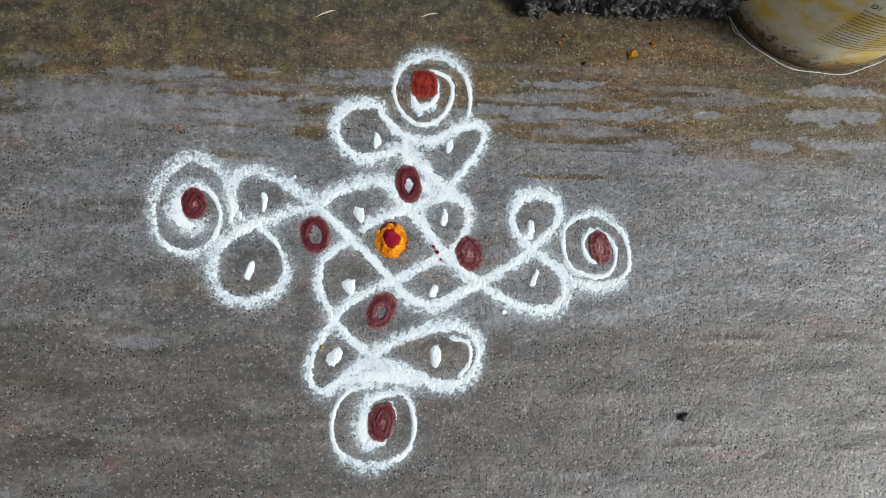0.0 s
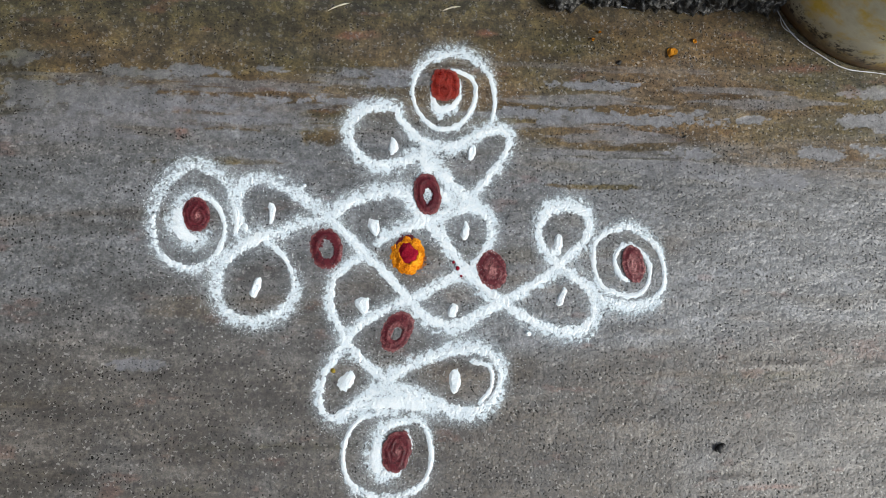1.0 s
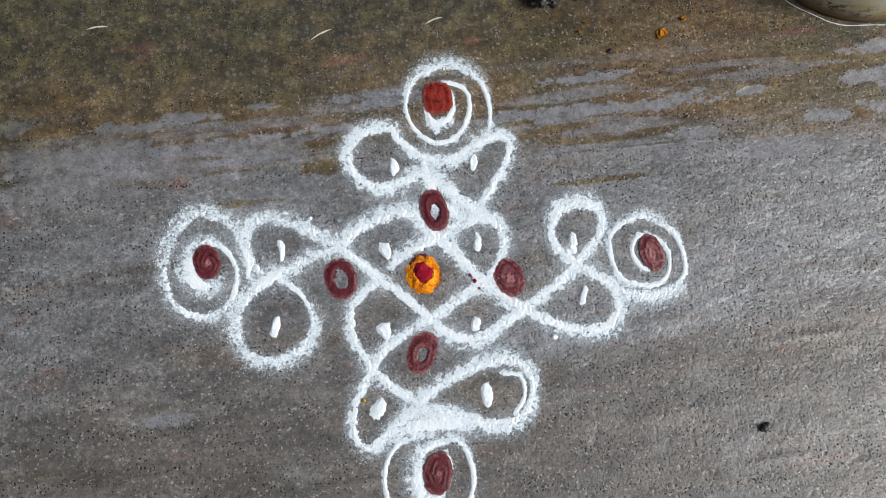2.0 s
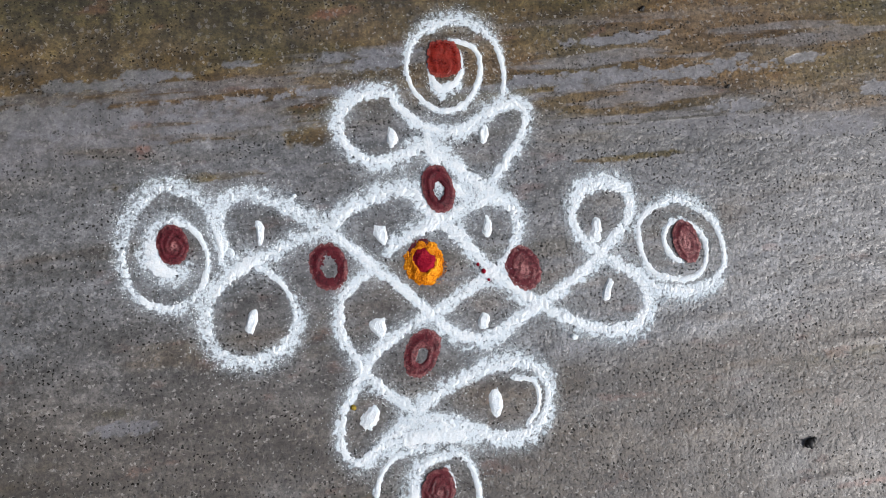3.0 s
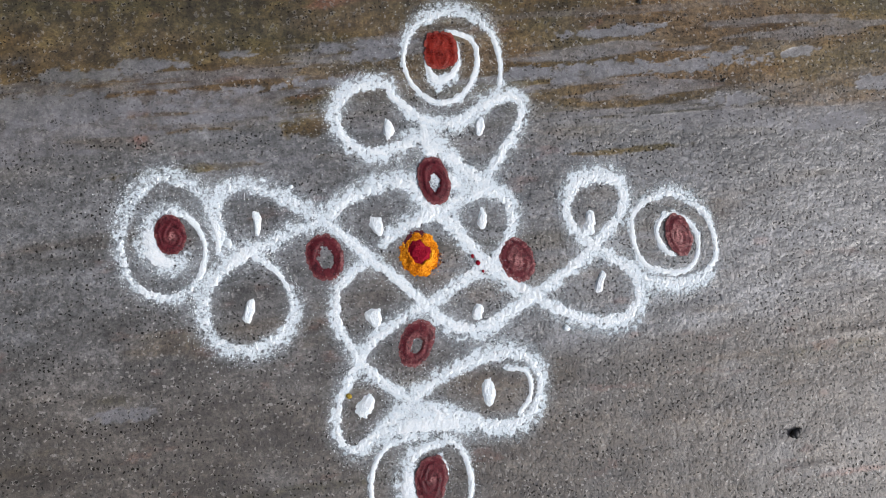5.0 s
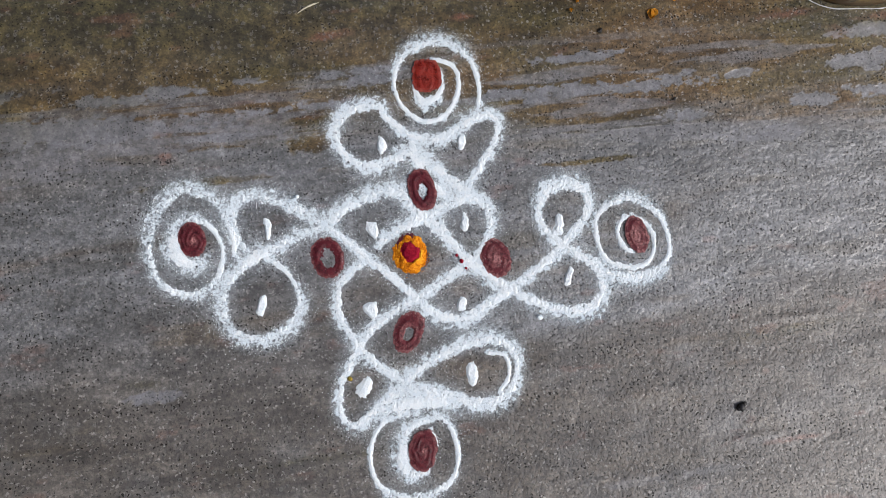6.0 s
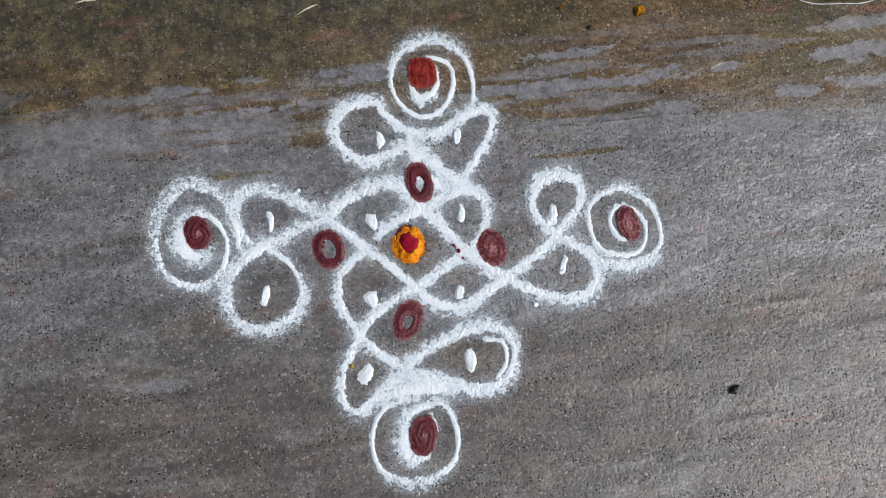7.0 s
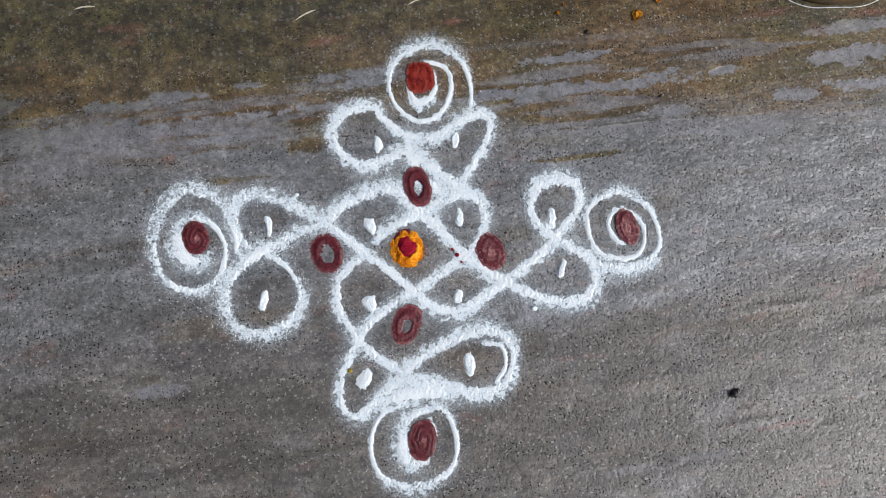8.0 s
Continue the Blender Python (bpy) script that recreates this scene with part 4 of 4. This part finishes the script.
def rough_block():
    bm = bmesh.new()
    bmesh.ops.create_cube(bm, size=1)
    bmesh.ops.scale(bm, vec=(SX1 - SX0, DEPTH, RISE), verts=bm.verts)
    bmesh.ops.subdivide_edges(bm, edges=[e for e in bm.edges if abs((e.verts[0].co - e.verts[1].co).x) > 0.01], cuts=110, use_grid_fill=True)
    bmesh.ops.subdivide_edges(bm, edges=[e for e in bm.edges if abs((e.verts[0].co - e.verts[1].co).y) > 0.01], cuts=60, use_grid_fill=True)
    bmesh.ops.subdivide_edges(bm, edges=[e for e in bm.edges if abs((e.verts[0].co - e.verts[1].co).z) > 0.01], cuts=26, use_grid_fill=True)
    bm.normal_update()
    for v in bm.verts:
        p = v.co * 1.0
        w = noise.fractal(p * 26, 0.8, 2.0, 3) * 0.010 + noise.fractal(p * 120, 0.6, 2.0, 3) * 0.0085 + noise.noise(p * 420) * 0.0016
        v.co += v.normal * w
        v.co.z = max(v.co.z, -RISE / 2 - 0.001)
    return bm


stone = part("rough_block", rough_block(), STONE, None)
stone.matrix_basis = Matrix.Translation(((SX0 + SX1) / 2, (SY0 + SY1) / 2 + DEPTH / 2, RISE / 2)) @ Matrix.Rotation(math.atan2(SY1 - SY0, SX1 - SX0), 4, "Z")
tagged(stone, "rough pitted black wet stone block lying on the concrete", "stone")
GLINTS = [(223.1, 283.3, 268.9, 283.4), (304.4, 279.1, 320.4, 281.5), (191.8, 286.4, 207.8, 286.7), (355.6, 286.6, 372, 290.5)]
for k, (x0, y0, x1, y1) in enumerate(GLINTS):
    pts = [((x0 + (x1 - x0) * s) / 1000, (y0 + (y1 - y0) * s - 2.2 * math.sin(math.pi * s)) / 1000) for s in np.linspace(0, 1, 22)]
    tagged(part("water_rim", bead(pts, 0.0007, 20 + k), WATER, None), "short glinting rim of water under the black stone", "water")

# marigold petals, twigs, seed, red and yellow drops
PETAL = plain("marigold_petal", (0.82, 0.36, 0.012), 0.6)
STRAW = plain("dry_straw", (0.52, 0.47, 0.36), 0.7)
SEED = plain("black_seed", (0.010, 0.009, 0.008), 0.5)


def petal(cx, cy, size, seed, mat=None, name="petal"):
    rng = random.Random(seed)
    bm = bmesh.new()
    for j in range(7):
        ang, off = rng.random() * 6.28, rng.random() * size * 0.4
        ox, oy = off * math.cos(ang), off * math.sin(ang)
        turn, w = rng.random() * 6.28, 0.35 + 0.25 * rng.random()
        rows = []
        for i in range(7):
            s = i / 6
            half = size * w * math.sin(math.pi * (0.12 + 0.82 * s))
            row = []
            for q in (-1, 0, 1):
                lx, ly = (s - 0.5) * 1.2 * size, q * half
                lift = 0.0008 + 0.0002 * j + 0.0004 * s * s + 0.0006 * abs(q) + 0.0004 * rng.random()
                row.append(bm.verts.new((ox + lx * math.cos(turn) - ly * math.sin(turn), oy + lx * math.sin(turn) + ly * math.cos(turn), lift)))
            rows.append(row)
        for a, b in zip(rows, rows[1:]):
            for q in (0, 1):
                bm.faces.new((a[q], a[q + 1], b[q + 1], b[q]))
    bmesh.ops.solidify(bm, geom=bm.faces[:], thickness=0.0003)
    ob = part(name, bm, PETAL, None)
    ob.location = (cx / 1000, cy / 1000, float(ground_height(np.array([cx / 1000]), np.array([cy / 1000]))[0]))
    return ob


PETALS = [(287.6, 230.2, 7.8), (314.8, 245.9, 3.6), (198.6, 241.6, 2.8), (206.5, 250.5, 2.1)]
for k, (x, y, s) in enumerate(PETALS):
    tagged(petal(x, y, s / 1000, 60 + k), "crushed orange marigold petals on the damp concrete" if k == 0 else "small orange marigold petal scrap on concrete", "petal", "fallen petals")


def twig(x0, y0, x1, y1, radius, seed):
    pts = [((x0 + (x1 - x0) * s) / 1000, (y0 + (y1 - y0) * s + 1.6 * math.sin(3 * s)) / 1000) for s in np.linspace(0, 1, 14)]
    bm = bead(pts, radius, seed)
    for v in bm.verts:
        v.co.z += 0.0005
    return bm


TWIGS = [(-87.6, 259, -65.1, 268.6), (33.2, 265.2, 53, 271.2), (-313, 291, -292, 292)]
for k, (x0, y0, x1, y1) in enumerate(TWIGS):
    tagged(part("straw", twig(x0, y0, x1, y1, 0.0009, 30 + k), STRAW, None), "short pale dry straw lying on the concrete", "straw", "dry straws")


def seed_body(r, seed):
    bm = bmesh.new()
    for ox, oy, s in ((0, 0, 1.0), (0.9, 0.7, 0.7), (-0.8, -0.3, 0.6), (0.2, -0.8, 0.45)):
        g = bmesh.ops.create_icosphere(bm, subdivisions=2, radius=r * s)
        for v in g["verts"]:
            v.co = v.co * (1 + 0.35 * noise.noise(v.co * 500 + Vector((seed, ox, oy)))) + Vector((ox * r, oy * r, 0))
    for v in bm.verts:
        v.co.z = v.co.z * 0.7 + r * 0.5
    return bm


SEEDS = [(298.9, 135.7, 1.5), (322.7, -194.2, 3.9), (227.4, 216.5, 2.1)]
for k, (x, y, s) in enumerate(SEEDS):
    ob = part("seed_husk", seed_body(s / 1000, k), SEED, None)
    ob.location = (x / 1000, y / 1000, float(ground_height(np.array([x / 1000]), np.array([y / 1000]))[0]))
    tagged(ob, "crumpled black seed husk on the concrete", "seed")
OLIVE = powder_material("dusty_turmeric", [(0.3, (0.22, 0.14, 0.01)), (0.7, (0.42, 0.32, 0.06))])
DROPS = [(46.4, -5.8, 1.3), (50.7, -12, 1.8), (54.4, -20.1, 1.1), (-73.1, -116.2, 1.9), (123.6, -77.9, 2.5), (-106.8, 69.8, 1.8)]
for k, (x, y, s) in enumerate(DROPS):
    # the white specks only borrow the flour material
    mat = OLIVE if k == 3 else FLOUR if k > 3 else CRIMSON
    tagged(part("powder_speck", mound("powder_speck", x, y, s, s * 1.2, 20 * k, 700 + k, mat, 0.0018, step=0.0005, base=0.0008), mat, None),
           "tiny yellow turmeric speck on the flour line" if k == 3 else "small white speck on bare concrete" if k > 3 else "tiny crimson kumkum speck on the flour", "powder mark", "stray powder specks")
